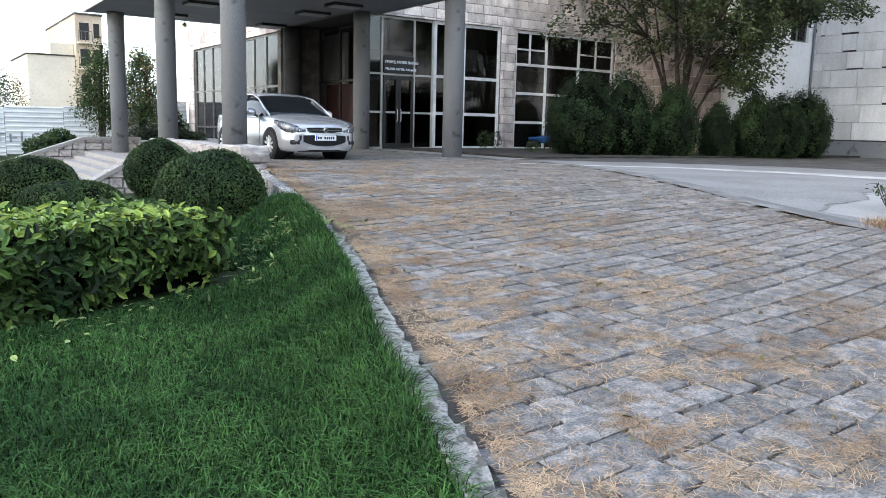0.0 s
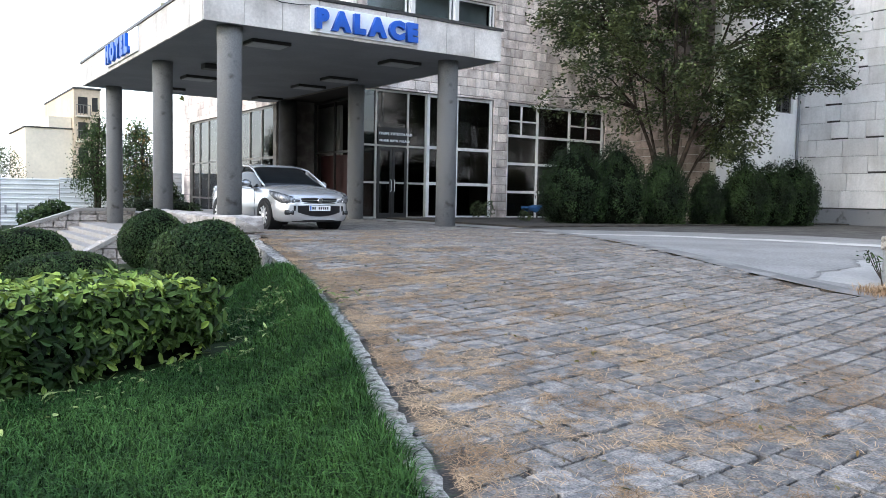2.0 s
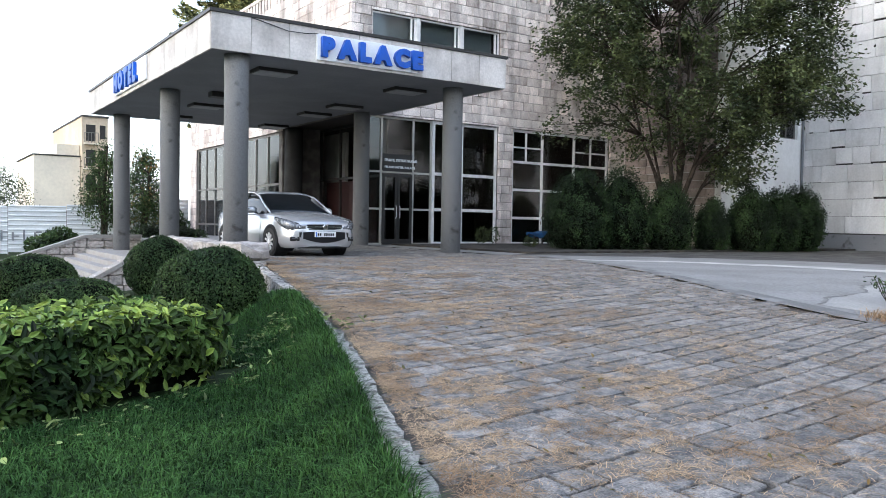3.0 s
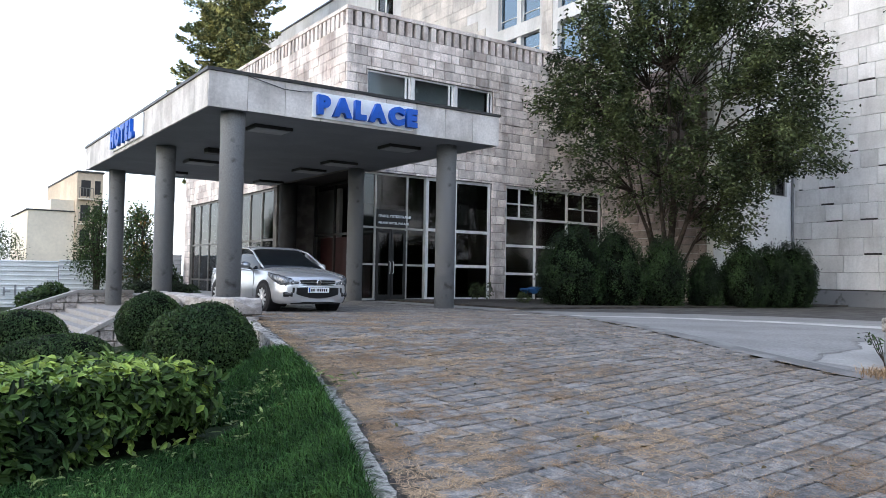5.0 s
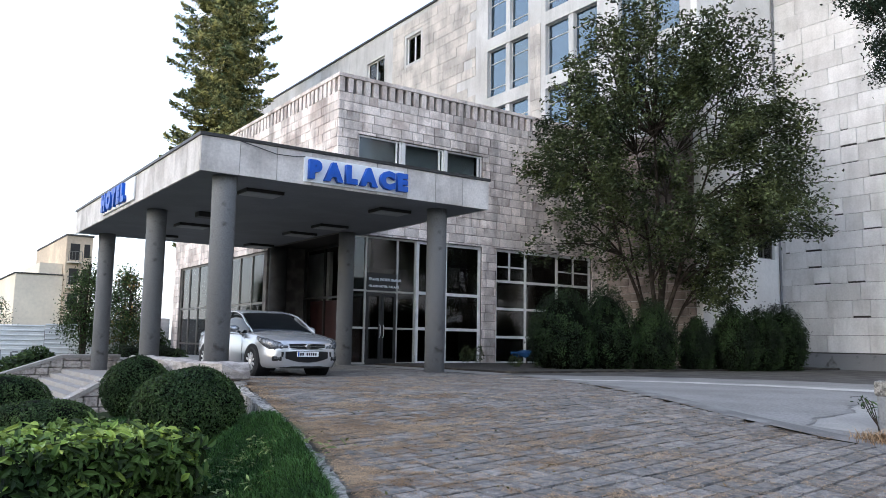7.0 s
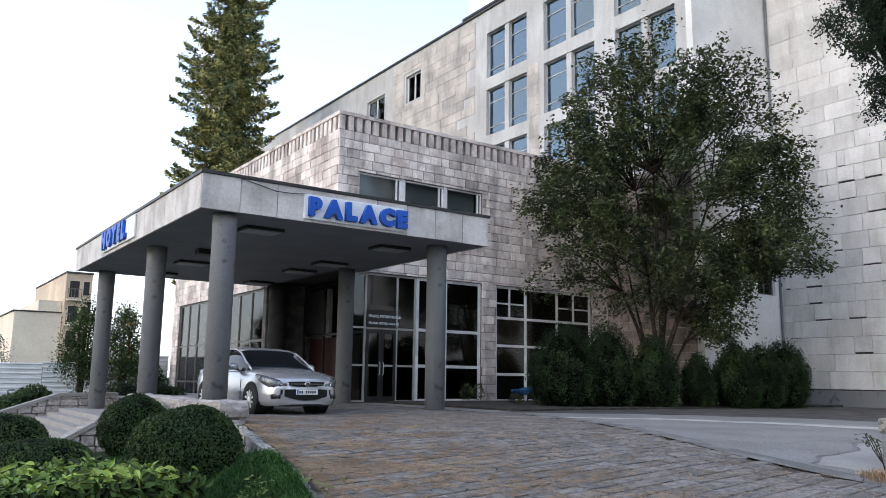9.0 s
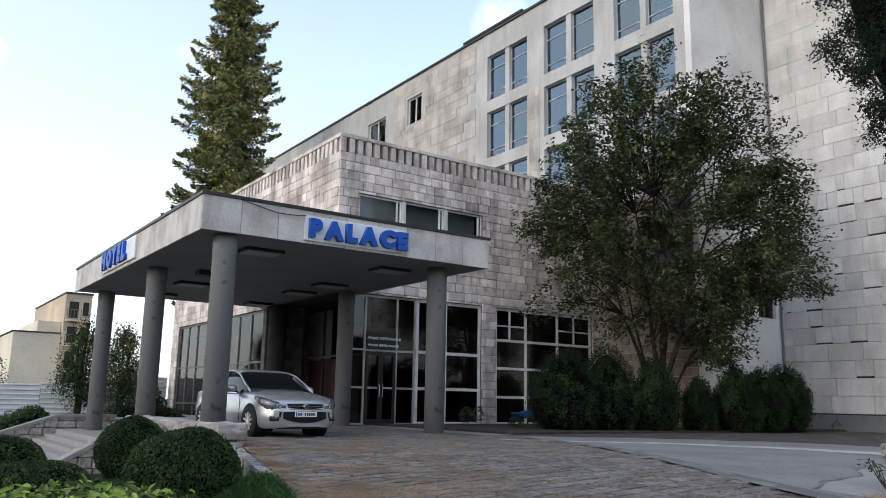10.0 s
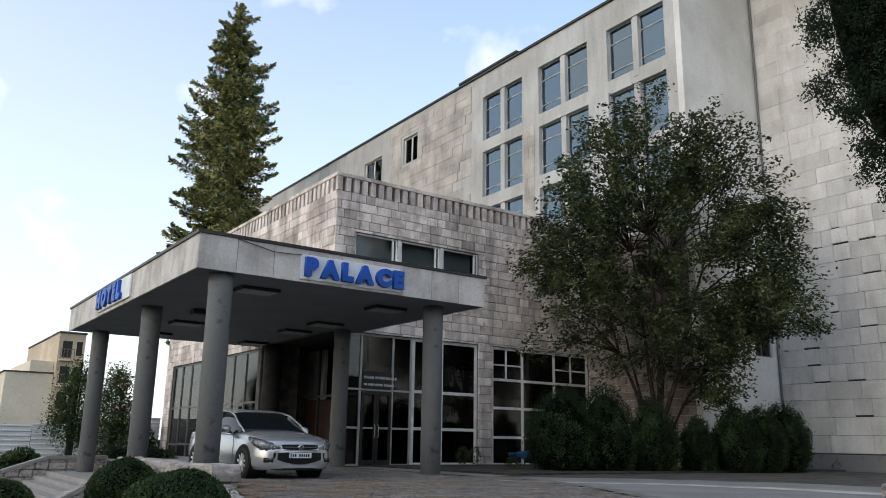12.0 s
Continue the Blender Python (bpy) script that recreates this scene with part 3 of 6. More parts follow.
letters(sign2, "HOTEL", 0.66, BLUE, pose(0.13, -0.11, 0.03, 90), 0.045, 0.055, 0.13)
door_sign = empty("door_sign", (13.93, FY + 0.1, 2.68))
tagged(door_sign, "dark glass fanlight lettered with the hotel's name in two scripts", "sign")
part("backing", box(-0.02, 1.18, 0.0, 0.02, -0.06, 0.56), METAL_DARK, door_sign)
letters(door_sign, "\u0413\u0420\u0410\u041d\u0414 \u0425\u041e\u0422\u0415\u041b \u041f\u0410\u041b\u0410\u0421", 0.108, WHITE, pose(0.03, -0.006, 0.30, 90), 0.003, 0.009, 0.0)
letters(door_sign, "GRAND HOTEL PALACE", 0.100, WHITE, pose(0.03, -0.006, 0.06, 90), 0.003, 0.008, 0.0)

# ---- tower ----
FRAME_WIN = material("weathered_window_frame", (0.50, 0.50, 0.50), 0.5, vary=0.15, scale=3, fine=50, bump=0.05)
tower = empty("hotel_tower", (0, 0, 0))
tagged(tower, "pale six-storey hotel block with paired windows and a flat roof", "building", kind="structure")
TX, TY, TZ = 26.0, 19.4, 21.5
bays = [(20.25, 23.63), (24.92, 28.45), (29.76, 33.15)]
rows = [17.46, 14.12, 10.78]
holes = [(a, b, z, z + 2.66) for a, b in bays for z in rows] + [(39.9, 41.6, 18.4, 20.2), (44.3, 46.7, 17.6, 19.9)]
wall_body("window_wall", "side", TY + 0.3, 80, TX, TX + 0.35, -0.3, TZ, holes, TOWER, tower)
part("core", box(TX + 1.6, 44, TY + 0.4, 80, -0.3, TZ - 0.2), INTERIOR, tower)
part("roof", box(TX + 0.06, 44, TY + 0.31, 80, TZ - 0.15, TZ - 0.01), ROOFING, tower)
part("roof_coping", box(TX - 0.1, TX + 0.5, TY + 0.3, 80, TZ, TZ + 0.12), METAL_DARK, tower, "dark roof coping")
part("roof_house", box(TX + 0.4, TX + 5, 30.7, 35.6, TZ, TZ + 0.42), FRAME_DULL, tower, "low dark plant room on the roof")
part("roof_house_lid", box(TX + 0.2, TX + 5.2, 30.45, 35.8, TZ + 0.424, TZ + 0.55), METAL_DARK, tower, "overhanging dark roof slab")
for k in range(7):
    part("floor_slab", box(TX + 0.35, TX + 1.6, TY + 0.4, 80, 3.3 * k + 0.62, 3.3 * k + 0.8), INTERIOR, tower)
for a, b in bays:
    mid = (a + b) / 2
    for z in rows:
        part("window_pier", box(TX + 0.05, TX + 0.33, mid - 0.17, mid + 0.17, z, z + 2.66), TOWER, tower)
        for c, d in ((a, mid - 0.17), (mid + 0.17, b)):
            w = framed_window("tower_window", "side", c, d, TX + 0.2, z, z + 2.66, [], [z + 0.5, z + 1.9], FRAME_WIN, GLASS_SKY, tower, 0.05)
            bm = bmesh.new()
            n = 7
            for k in range(n):
                if rng.random() < 0.85:
                    y0 = c + 0.05 + (d - c - 0.1) * k / n
                    add_box(bm, TX + 0.42 + 0.03 * (k % 2), TX + 0.45 + 0.03 * (k % 2), y0, y0 + (d - c - 0.1) / n, z + 0.02, z + 2.6)
            add_box(bm, TX + 0.47, TX + 0.49, c + 0.05, d - 0.05, z + 1.95, z + 2.6)
            bm.transform(Matrix.Translation(w.matrix_basis.translation).inverted())
            part("curtain", bm, CURTAIN, w)
framed_window("stair_window", "side", 39.9, 41.6, TX + 0.15, 18.4, 20.2, [40.75], [], FRAME, GLASS_CLEAR, tower, 0.08)
framed_window("stair_window", "side", 44.3, 46.7, TX + 0.15, 17.6, 19.9, [45.5], [], FRAME, GLASS_CLEAR, tower, 0.08)
for y0, y1, z0, z1 in ((40.0, 40.7, 18.45, 20.15), (44.4, 46.6, 18.3, 19.85)):
    part("curtain", box(TX + 0.45, TX + 0.48, y0, y1, z0, z1), CURTAIN, tower, "pale net curtain")
rects = courses(34.2, 43.2, 8.0, 21.2, 0.55, (0.8, 1.0, 1.3), [(39.7, 41.8, 18.2, 20.4)], rng, 0.012)
rects = [r for r in rects if r[0] > 34.8 or rng.random() < 0.6]
rects += courses(28.8, 29.6, 8.0, 17.0, 0.55, (0.4, 0.55), [], rng, 0.012)
lay_blocks(rects, "side", TX - 0.03, 0.04, TOWER_SLAB, tower, rng, "cladding_slab", 0)
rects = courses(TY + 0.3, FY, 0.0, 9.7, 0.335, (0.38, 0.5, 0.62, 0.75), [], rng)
lay_blocks(rects, "side", TX - 0.05, 0.06, STONE_SHADED, tower, rng, "stone_block", 300)

# end wall of the tower and the taller plain block beside it
tall = empty("hotel_end_block", (0, 0, 0))
tagged(tall, "tall windowless hotel block in pale weathered cladding", "building", kind="structure")
ph = [(29.7, 30.95, 4.55, 5.6)]
wall_body("end_wall", "front", TX, 31.3, TY, TY + 0.3, 0, 25, ph, PANEL, tall)
framed_window("end_window", "front", 29.7, 30.95, TY + 0.12, 4.55, 5.6, [30.3], [], FRAME_DULL, GLASS, tall, 0.06)
part("flank_wall", box(31.36, 31.8, -6, TY, 0.0, 25), CLAD_JOINT, tall)
part("room_behind", box(29.0, 31.3, TY + 0.6, TY + 0.7, 4, 6), INTERIOR, tall)
part("plinth", box(31.26, 31.36, -6, TY - 0.002, -0.2, 0.62), CONCRETE, tall, "rough grey concrete plinth")
part("top", box(TX, 44, -6, TY + 0.3, 25, 25.2), ROOFING, tall)
rects = []
for r in courses(-6, TY, 0.66, 24.9, 0.7, (1.1, 1.4, 1.7), [], rng, 0.010):
    if rng.random() < (0.42 if r[2] < 11 else 0.06):
        m = r[0] + (r[1] - r[0]) * rng.uniform(0.3, 0.7)
        m = r[0] + min(m - r[0], 0.7)
        rects.append((r[0], m - 0.004, r[2] + rng.uniform(0.015, 0.08), r[3]))
        r = (m, r[1], r[2], r[3])
    rects.append(r)
rects.sort(key=lambda r: abs(r[0] - 12.0) + 0.8 * r[2])
lay_blocks(rects, "side", 31.3, 0.06, CLAD_PIECE, tall, rng, "cladding_slab", 300, CLAD)
part("downpipe", tube([(31.22, TY - 0.08, 0.3), (31.22, TY - 0.08, 24.8)], 0.05, 10), CONCRETE, tall)

# ---- edges of the drive ----
def strip(line, offset, step):
    """Points every step metres along a line of (x, y), shifted sideways."""
    pts = [Vector((*p, 0)) for p in line]
    out, carry = [], 0.0
    for a, b in zip(pts, pts[1:]):
        d = (b - a).normalized()
        n = Vector((-d.y, d.x, 0))
        t = carry
        while t < (b - a).length:
            p = a + d * t + n * offset
            out.append((p.x, p.y, math.degrees(math.atan2(d.y, d.x))))
            t += step
        carry = t - (b - a).length
    return out


kerb = empty("kerb")
tagged(kerb, "rough old granite kerb between lawn and drive", "kerb", kind="structure")
rng = random.Random(11)
stone_set = []
for k in range(8):
    L = 0.62
    bm = box(-L / 2 + 0.014, L / 2 - 0.014, -0.075, 0.075, -0.34, 0.02)
    bmesh.ops.subdivide_edges(bm, edges=bm.edges[:], cuts=5, use_grid_fill=True)
    for v in bm.verts:
        n = noise.noise_vector(v.co * 9 + Vector((7.3 * k, 0, 0)))
        edge = 0.6 + 0.8 * (v.co.z > 0)
        v.co += Vector((n.x * 0.006, n.y * 0.03 * edge, n.z * 0.022 * edge))
    stone_set.append(mesh_of(bm, KERBSTONE, name="kerb_stone"))
for i, (x, y, a) in enumerate(strip(KERB, 0.075, 0.62)):
    if y < -1:
        continue
    d = math.radians(a)
    slope = math.degrees(math.atan2(float(road_z(x + 0.3 * math.cos(d), y + 0.3 * math.sin(d)) - road_z(x - 0.3 * math.cos(d), y - 0.3 * math.sin(d))), 0.6))
    ob = new("kerb_stone", stone_set[i % 8])
    ob.parent = kerb
    ob.matrix_basis = pose(x + rng.uniform(-0.012, 0.012), y, float(road_z(x, y)) + rng.uniform(-0.01, 0.012), 0, -slope, a + rng.uniform(-1.5, 1.5))

strip_v, strip_f = [], []
for k, (x, y, a) in enumerate(strip(DRIVE, 0.0, 0.25)):
    d = math.radians(a)
    nx, ny = -math.sin(d), math.cos(d)
    for o in (0.08, -0.28):
        px, py = x + nx * o, y + ny * o
        strip_v.append((px, py, float(road_z(px, py)) + 0.004))
strip_f = [(2 * k, 2 * k + 1, 2 * k + 3, 2 * k + 2) for k in range(len(strip_v) // 2 - 1)]
edge = new("pavement_edge", quads_mesh("pavement_edge", strip_v, strip_f, BITUMEN))
tagged(edge, "dark joint strip between setts and concrete lane", "pavement", kind="structure")

# cracks and pale worn patches in the lane
crack_bm = bmesh.new()
px, py = 9.75, 5.75
crack_line = [(px, py)]
for k in range(34):
    qx, qy = px + 0.13 + 0.05 * rng.random(), py + rng.uniform(-0.10, 0.14) + (0.10 if k < 5 else 0.012)
    w = 0.010 + 0.028 * rng.random()
    crack_bm.faces.new([crack_bm.verts.new((x, y, float(road_z(x, y)) + 0.0)) for x, y in ((px, py - w), (qx, qy - w), (qx, qy + w), (px, py + w))])
    px, py = qx, qy
    crack_line.append((px, py))
ob = part("crack", crack_bm, BITUMEN, lane)
ob.location.z = 0.002

PALE = material("worn_pale_concrete", (0.50, 0.485, 0.46), 0.9, vary=0.12, scale=1.5, fine=30, bump=0.2, second=(0.34, 0.33, 0.315), mix=(0.4, 0.6))
SLAB = material("broken_slab_concrete", (0.30, 0.292, 0.28), 0.9, vary=0.14, scale=1.0, fine=30, bump=0.25, second=(0.22, 0.215, 0.207), mix=(0.38, 0.6))
# the broken slab on the near side of the crack is paler
slab_v = []
for k, (x, y) in enumerate(crack_line):
    for q in (0.0, 0.5, 1.0):
        py = y - 0.03 - q * (1.5 + 0.12 * k + 0.25 * noise.noise(Vector((0.5 * k, 4, 0))))
        slab_v.append((x, py, float(road_z(x, py)) - 0.003))
slab_f = [(3 * k + i + 1, 3 * k + i + 4, 3 * k + i + 3, 3 * k + i) for k in range(len(crack_line) - 1) for i in (0, 1)]
ob = new("broken_slab", quads_mesh("broken_slab", slab_v, slab_f, SLAB))
ob.parent = lane
ob["label"] = "paler broken concrete slab"
LINE = [(11.9, 14.7), (12.7, 13.9), (14.8, 12.2), (15.85, 10.0), (16.1, 8.1), (16.0, 5.0)]
worn_v = []
for k, (x, y, a) in enumerate(strip(LINE, 0.0, 0.3)):
    d = math.radians(a)
    w = 0.17 + 0.012 * k + 0.10 * noise.noise(Vector((0.4 * k, 2, 0)))
    for o in (w, -w):
        px, py = x - math.sin(d) * o, y + math.cos(d) * o
        worn_v.append((px, py, float(road_z(px, py)) - 0.002))
ob = new("worn_band", quads_mesh("worn_band", worn_v, [(2 * k + 1, 2 * k, 2 * k + 2, 2 * k + 3) for k in range(len(worn_v) // 2 - 1)], PALE))
ob.parent = lane
ob["label"] = "pale worn band in the concrete"

# dark margin between the lane and the planting bed
MARGIN = material("dark_lane_margin", (0.075, 0.07, 0.065), 0.95, vary=0.3, scale=1.4, fine=40, bump=0.5, second=(0.035, 0.032, 0.03), mix=(0.4, 0.6))
rim = strip([(13.3, 16.5), (14.8, 15.5), (17.0, 13.9), (18.7, 11.6), (19.2, 9.0), (19.2, 4.0)], 0.0, 0.4)
margin_v = []
for k, (x, y, a) in enumerate(rim):
    f = k / (len(rim) - 1)
    bx, by = (14.2 + 17.0 * min(1.0, 1.6 * f), 16.88 if f < 0.62 else 16.88 - 12.0 * (f - 0.62) / 0.38)
    for q in np.linspace(0, 1, 9):
        w = 0.22 * noise.noise(Vector((0.5 * k, 7, 0))) * (1 - q)
        px, py = x + (bx - x) * q + w, y + (by - y) * q + w
        margin_v.append((px, py, float(road_z(px, py)) - 0.0035))
margin_f = [(9 * k + i, 9 * k + i + 9, 9 * k + i + 10, 9 * k + i + 1) for k in range(len(rim) - 1) for i in range(8)]
ob = new("dirt_margin", quads_mesh("dirt_margin", margin_v, margin_f, MARGIN))
ob.parent = lane
ob["label"] = "dark margin along the planting bed"

# ---- parapet wall, steps ----
parapet = empty("parapet_wall", (5.1, 0, 0))
tagged(parapet, "low rubble-stone parapet wall with a rough coping", "wall", kind="structure")
rub_cache = []
for k in range(8):
    bm = box(-0.5, 0.5, -0.5, 0.5, -0.5, 0.5)
    bmesh.ops.bevel(bm, geom=bm.edges[:], offset=0.09, segments=1, affect="EDGES")
    bmesh.ops.subdivide_edges(bm, edges=bm.edges[:], cuts=1, use_grid_fill=True)
    for v in bm.verts:
        v.co += noise.noise_vector(v.co * 2.2 + Vector((3.1 * k, 1.7 * k, 0))) * 0.07
    rub_cache.append(mesh_of(bm, RUBBLE, name="rubble"))


def rubble(parent, x0, x1, y0, y1, z0, z1, name="wall_stone"):
    ob = new(name, rng.choice(rub_cache))
    ob.parent = parent
    ob.matrix_basis = Matrix.LocRotScale(((x0 + x1) / 2, (y0 + y1) / 2, (z0 + z1) / 2), Euler((0, 0, rng.choice((0, math.pi)))), (x1 - x0, y1 - y0, z1 - z0))
    return ob


part("core", box(-0.13, 0.13, 13.65, 19.6, -1.1, 0.1), JOINT, parapet)
y = 13.55
while y < 19.6:
    L = rng.uniform(0.7, 1.25)
    rubble(parapet, -0.3, 0.3, y, min(y + L, 19.75) - 0.012, 0.10, 0.38 + rng.uniform(-0.02, 0.02), "coping_stone")
    y += L
for row in range(4):
    y = 13.6 - 0.2 * (row % 2)
    while y < 19.6:
        L = rng.uniform(0.35, 0.65)
        z = -1.02 + row * 0.275
        rubble(parapet, -0.24, 0.24, max(y, 13.55), min(y + L, 19.7) - 0.015, z, z + 0.262)
        y += L

steps = empty("steps", (0, 0, 0))
tagged(steps, "broad flight of pale stone steps up to the canopy", "steps", kind="structure")
part("landing", box(5.3, 7.4, 20.3, 31.2, -0.7, -0.36, 0.015), STEP, steps)
part("step", box(7.05, 7.4, 20.3, 31.2, -0.35, -0.18, 0.012), STEP, steps)
for k in range(6):
    part("step", box(5.3 - 0.36 * (k + 1), 5.3 - 0.36 * k - 0.003, 20.3, 31.2, -1.5, -0.36 - 0.14 * (k + 1), 0.015), STEP, steps)
for wy, zoff, x_top in ((19.95, -0.02, 4.4), (31.5, 0.23, 5.3)):
    cheek = empty("stair_wall", (0, wy, 0))
    tagged(cheek, "stepped rubble cheek wall with a sloping pale coping", "wall", kind="structure")
    xr = 5.35 if wy < 25 else 7.3
    run = 2.0 if wy < 25 else 3.3
    part("core", box(1.6, xr, -0.12, 0.12, -1.6, -0.9), JOINT, cheek)
    bm = bmesh.new()
    prof = [(x_top - run, -1.20 + zoff), (x_top, -0.08 + zoff), (xr, -0.06 + zoff)]
    for (xa, za), (xb, zb) in zip(prof, prof[1:]):
        vs = [bm.verts.new(p) for p in ((xa, -0.26, za), (xb, -0.26, zb), (xb, 0.26, zb), (xa, 0.26, za), (xa, -0.26, za - 0.11), (xb, -0.26, zb - 0.11), (xb, 0.26, zb - 0.11), (xa, 0.26, za - 0.11))]
        for f in ((0, 1, 2, 3), (7, 6, 5, 4), (0, 4, 5, 1), (1, 5, 6, 2), (2, 6, 7, 3), (3, 7, 4, 0)):
            bm.faces.new([vs[i] for i in f])
    part("coping", bm, STEP, cheek)
    for row in range(7):
        z = -1.55 + row * 0.25
        x = 1.6
        while x < xr:
            L = rng.uniform(0.28, 0.48) if x < x_top else rng.uniform(0.45, 0.7)
            a, b = x, min(x + L, xr)
            lim = (-1.27 + zoff + ((a + b) / 2 - x_top + run) * 1.12 / run) if (a + b) / 2 < x_top else -0.15 + zoff
            top = z + 0.24 if lim - z > 0.34 else lim
            if top - z > 0.06:
                rubble(cheek, a, b - 0.015, -0.22, 0.22, z, top)
            x += L

# ---- leaves ----
def leaf_material(name, color, second, spread=0.35, rough=0.6, spec=0.15):
    return material(name, color, rough, vary=0.12, scale=1.2, fine=8, bump=0, second=second, mix=(0.4, 0.6), random_tint=spread, island=True, spec=spec)


LAUREL = leaf_material("laurel_leaf", (0.060, 0.096, 0.021), (0.016, 0.032, 0.009), 0.85, 0.55, 0.15)
LAUREL_YOUNG = leaf_material("young_laurel_leaf", (0.24, 0.31, 0.055), (0.12, 0.18, 0.034), 0.5, 0.5, 0.25)
BOX_LEAF = leaf_material("box_leaf", (0.056, 0.088, 0.027), (0.021, 0.041, 0.014), 0.65)
THUJA = leaf_material("thuja_leaf", (0.027, 0.049, 0.015), (0.006, 0.012, 0.0045), 0.8, 0.65, 0.2)
TREE_LEAF = leaf_material("tree_leaf", (0.088, 0.108, 0.044), (0.028, 0.040, 0.019), 0.6)
# warm low sun is put into the spruce's yellowed needle colours
SPRUCE_LEAF = leaf_material("sunlit_spruce_needles", (0.31, 0.29, 0.10), (0.10, 0.13, 0.06), 0.6, 0.7, 0.2)
CYPRESS_LEAF = leaf_material("cypress_leaf", (0.022, 0.038, 0.022), (0.014, 0.024, 0.014), 0.4, 0.7, 0.15)
RUSSET = leaf_material("russet_leaf", (0.16, 0.10, 0.035), (0.07, 0.085, 0.03), 0.4)
# solid near-black cores: the shade inside foliage is put into this colour
CORE = material("painted_inner_shade", (0.008, 0.011, 0.006), 0.95, vary=0.3, scale=6, fine=30, bump=0.5, spec=0.03)
BARK = material("grey_brown_bark", (0.055, 0.045, 0.036), 0.9, vary=0.25, scale=6, fine=40, bump=0.7, spec=0.1)
DEADLEAF = leaf_material("fallen_leaf", (0.21, 0.26, 0.09), (0.13, 0.16, 0.06), 0.5)
GRASS = leaf_material("grass_blade", (0.044, 0.094, 0.024), (0.022, 0.052, 0.014), 0.95, 0.8, 0.08)
STRAW = leaf_material("dry_straw", (0.37, 0.265, 0.165), (0.235, 0.155, 0.09), 0.6, 0.8, 0.2)


def leaves(name, at, normal, length, width, mat, parent=None, fold=0.25, g=None, rounded=False, axis=None):
    """Many pointed leaves, each of six corners folded along its rib: at (n, 3), normal (n, 3), length and width (n,)."""
    g = g or np.random.default_rng(1)
    n = len(at)
    nv = normal / np.maximum(np.linalg.norm(normal, axis=1, keepdims=True), 1e-6)
    r = g.normal(size=(n, 3)) if axis is None else axis + g.normal(size=(n, 3)) * 0.25
    t = r - nv * (r * nv).sum(1, keepdims=True)
    t /= np.maximum(np.linalg.norm(t, axis=1, keepdims=True), 1e-6)
    s = np.cross(nv, t)
    L, W = np.asarray(length)[:, None], np.asarray(width)[:, None]
    up = nv * W * fold
    if rounded:
        v = np.stack([at - t * L / 2, at - t * L * 0.2 + s * W * 0.46 + up, at + t * L * 0.18 + s * W * 0.42 + up, at + t * L / 2 - up * 0.6, at + t * L * 0.18 - s * W * 0.42 + up, at - t * L * 0.2 - s * W * 0.46 + up], 1).reshape(-1, 3)
        b = 6 * np.arange(n)[:, None]
        f = np.concatenate([b + [[0, 1, 2, 3]], b + [[0, 3, 4, 5]]])
    else:
        v = np.stack([at - t * L / 2, at - t * L * 0.1 + s * W / 2 + up, at + t * L / 2, at - t * L * 0.1 - s * W / 2 + up], 1).reshape(-1, 3)
        b = 4 * np.arange(n)[:, None]
        f = np.concatenate([b + [[0, 1, 2]], b + [[0, 2, 3]]])
    ob = new(name, quads_mesh(name, v, f, mat))
    if parent is not None:
        ob.parent = parent
    return ob


def lump(bm, scale, seed, rough=0.12, freq=1.6, sub=4):
    bmesh.ops.create_icosphere(bm, subdivisions=sub, radius=1.0)
    for v in bm.verts:
        d = 1 + rough * noise.noise(v.co * freq + Vector((seed, 0, 0)))
        v.co = Vector((v.co.x * scale[0] * d, v.co.y * scale[1] * d, v.co.z * scale[2] * d))
    return bm


def topiary(x, y, z, r, h, seed, n=7000):
    g = np.random.default_rng(seed)
    bush = empty("topiary_bush", (x, y, z))
    tagged(bush, "clipped dome of small-leaved evergreen on the lawn", "bush", "clipped domes")
    bm = lump(bmesh.new(), (r * 0.93, r * 0.93, h * 0.56), seed, 0.06)
    bm.transform(Matrix.Translation((0, 0, h * 0.44)))
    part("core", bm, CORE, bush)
    d = g.normal(size=(n, 3))
    d /= np.linalg.norm(d, axis=1, keepdims=True)
    wob = 1 + 0.05 * np.sin(5 * d[:, 0] + seed) * np.cos(4 * d[:, 1] - seed) + g.normal(size=n) * 0.022
    at = d * np.array([r, r, h * 0.56]) * wob[:, None] + np.array([0, 0, h * 0.44])
    keep = at[:, 2] > 0.02
    nrm = d + g.normal(size=(n, 3)) * 0.75
    leaves("foliage", at[keep], nrm[keep], g.uniform(0.038, 0.07, keep.sum()), g.uniform(0.016, 0.027, keep.sum()), BOX_LEAF, bush, 0.2, g)


for i, (x, y, r, h) in enumerate(((3.45, 10.85, 0.73, 1.1), (4.22, 16.6, 0.65, 1.15), (1.85, 16.2, 0.78, 0.88), (2.2, 14.3, 0.82, 0.55))):
    topiary(x, y, float(lawn_z(x, y)) - 0.04, r, h, 3 + i, (19000, 11000, 10000, 10000)[i])

# ---- laurel hedge ----
g = np.random.default_rng(21)
hedge = empty("laurel_hedge", (0.80, 7.31, -0.74), 24)
tagged(hedge, "low clipped laurel hedge with pale young tops", "hedge")
HX, HY, HH = 1.42, 0.72, 0.69
bm = box(-HX - 1.2, HX * 0.93, -HY * 0.85, HY * 0.9, 0.03, HH * 0.9)
bmesh.ops.subdivide_edges(bm, edges=bm.edges[:], cuts=8, use_grid_fill=True)
for v in bm.verts:
    v.co += noise.noise_vector(v.co * 3) * 0.08
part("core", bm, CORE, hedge)
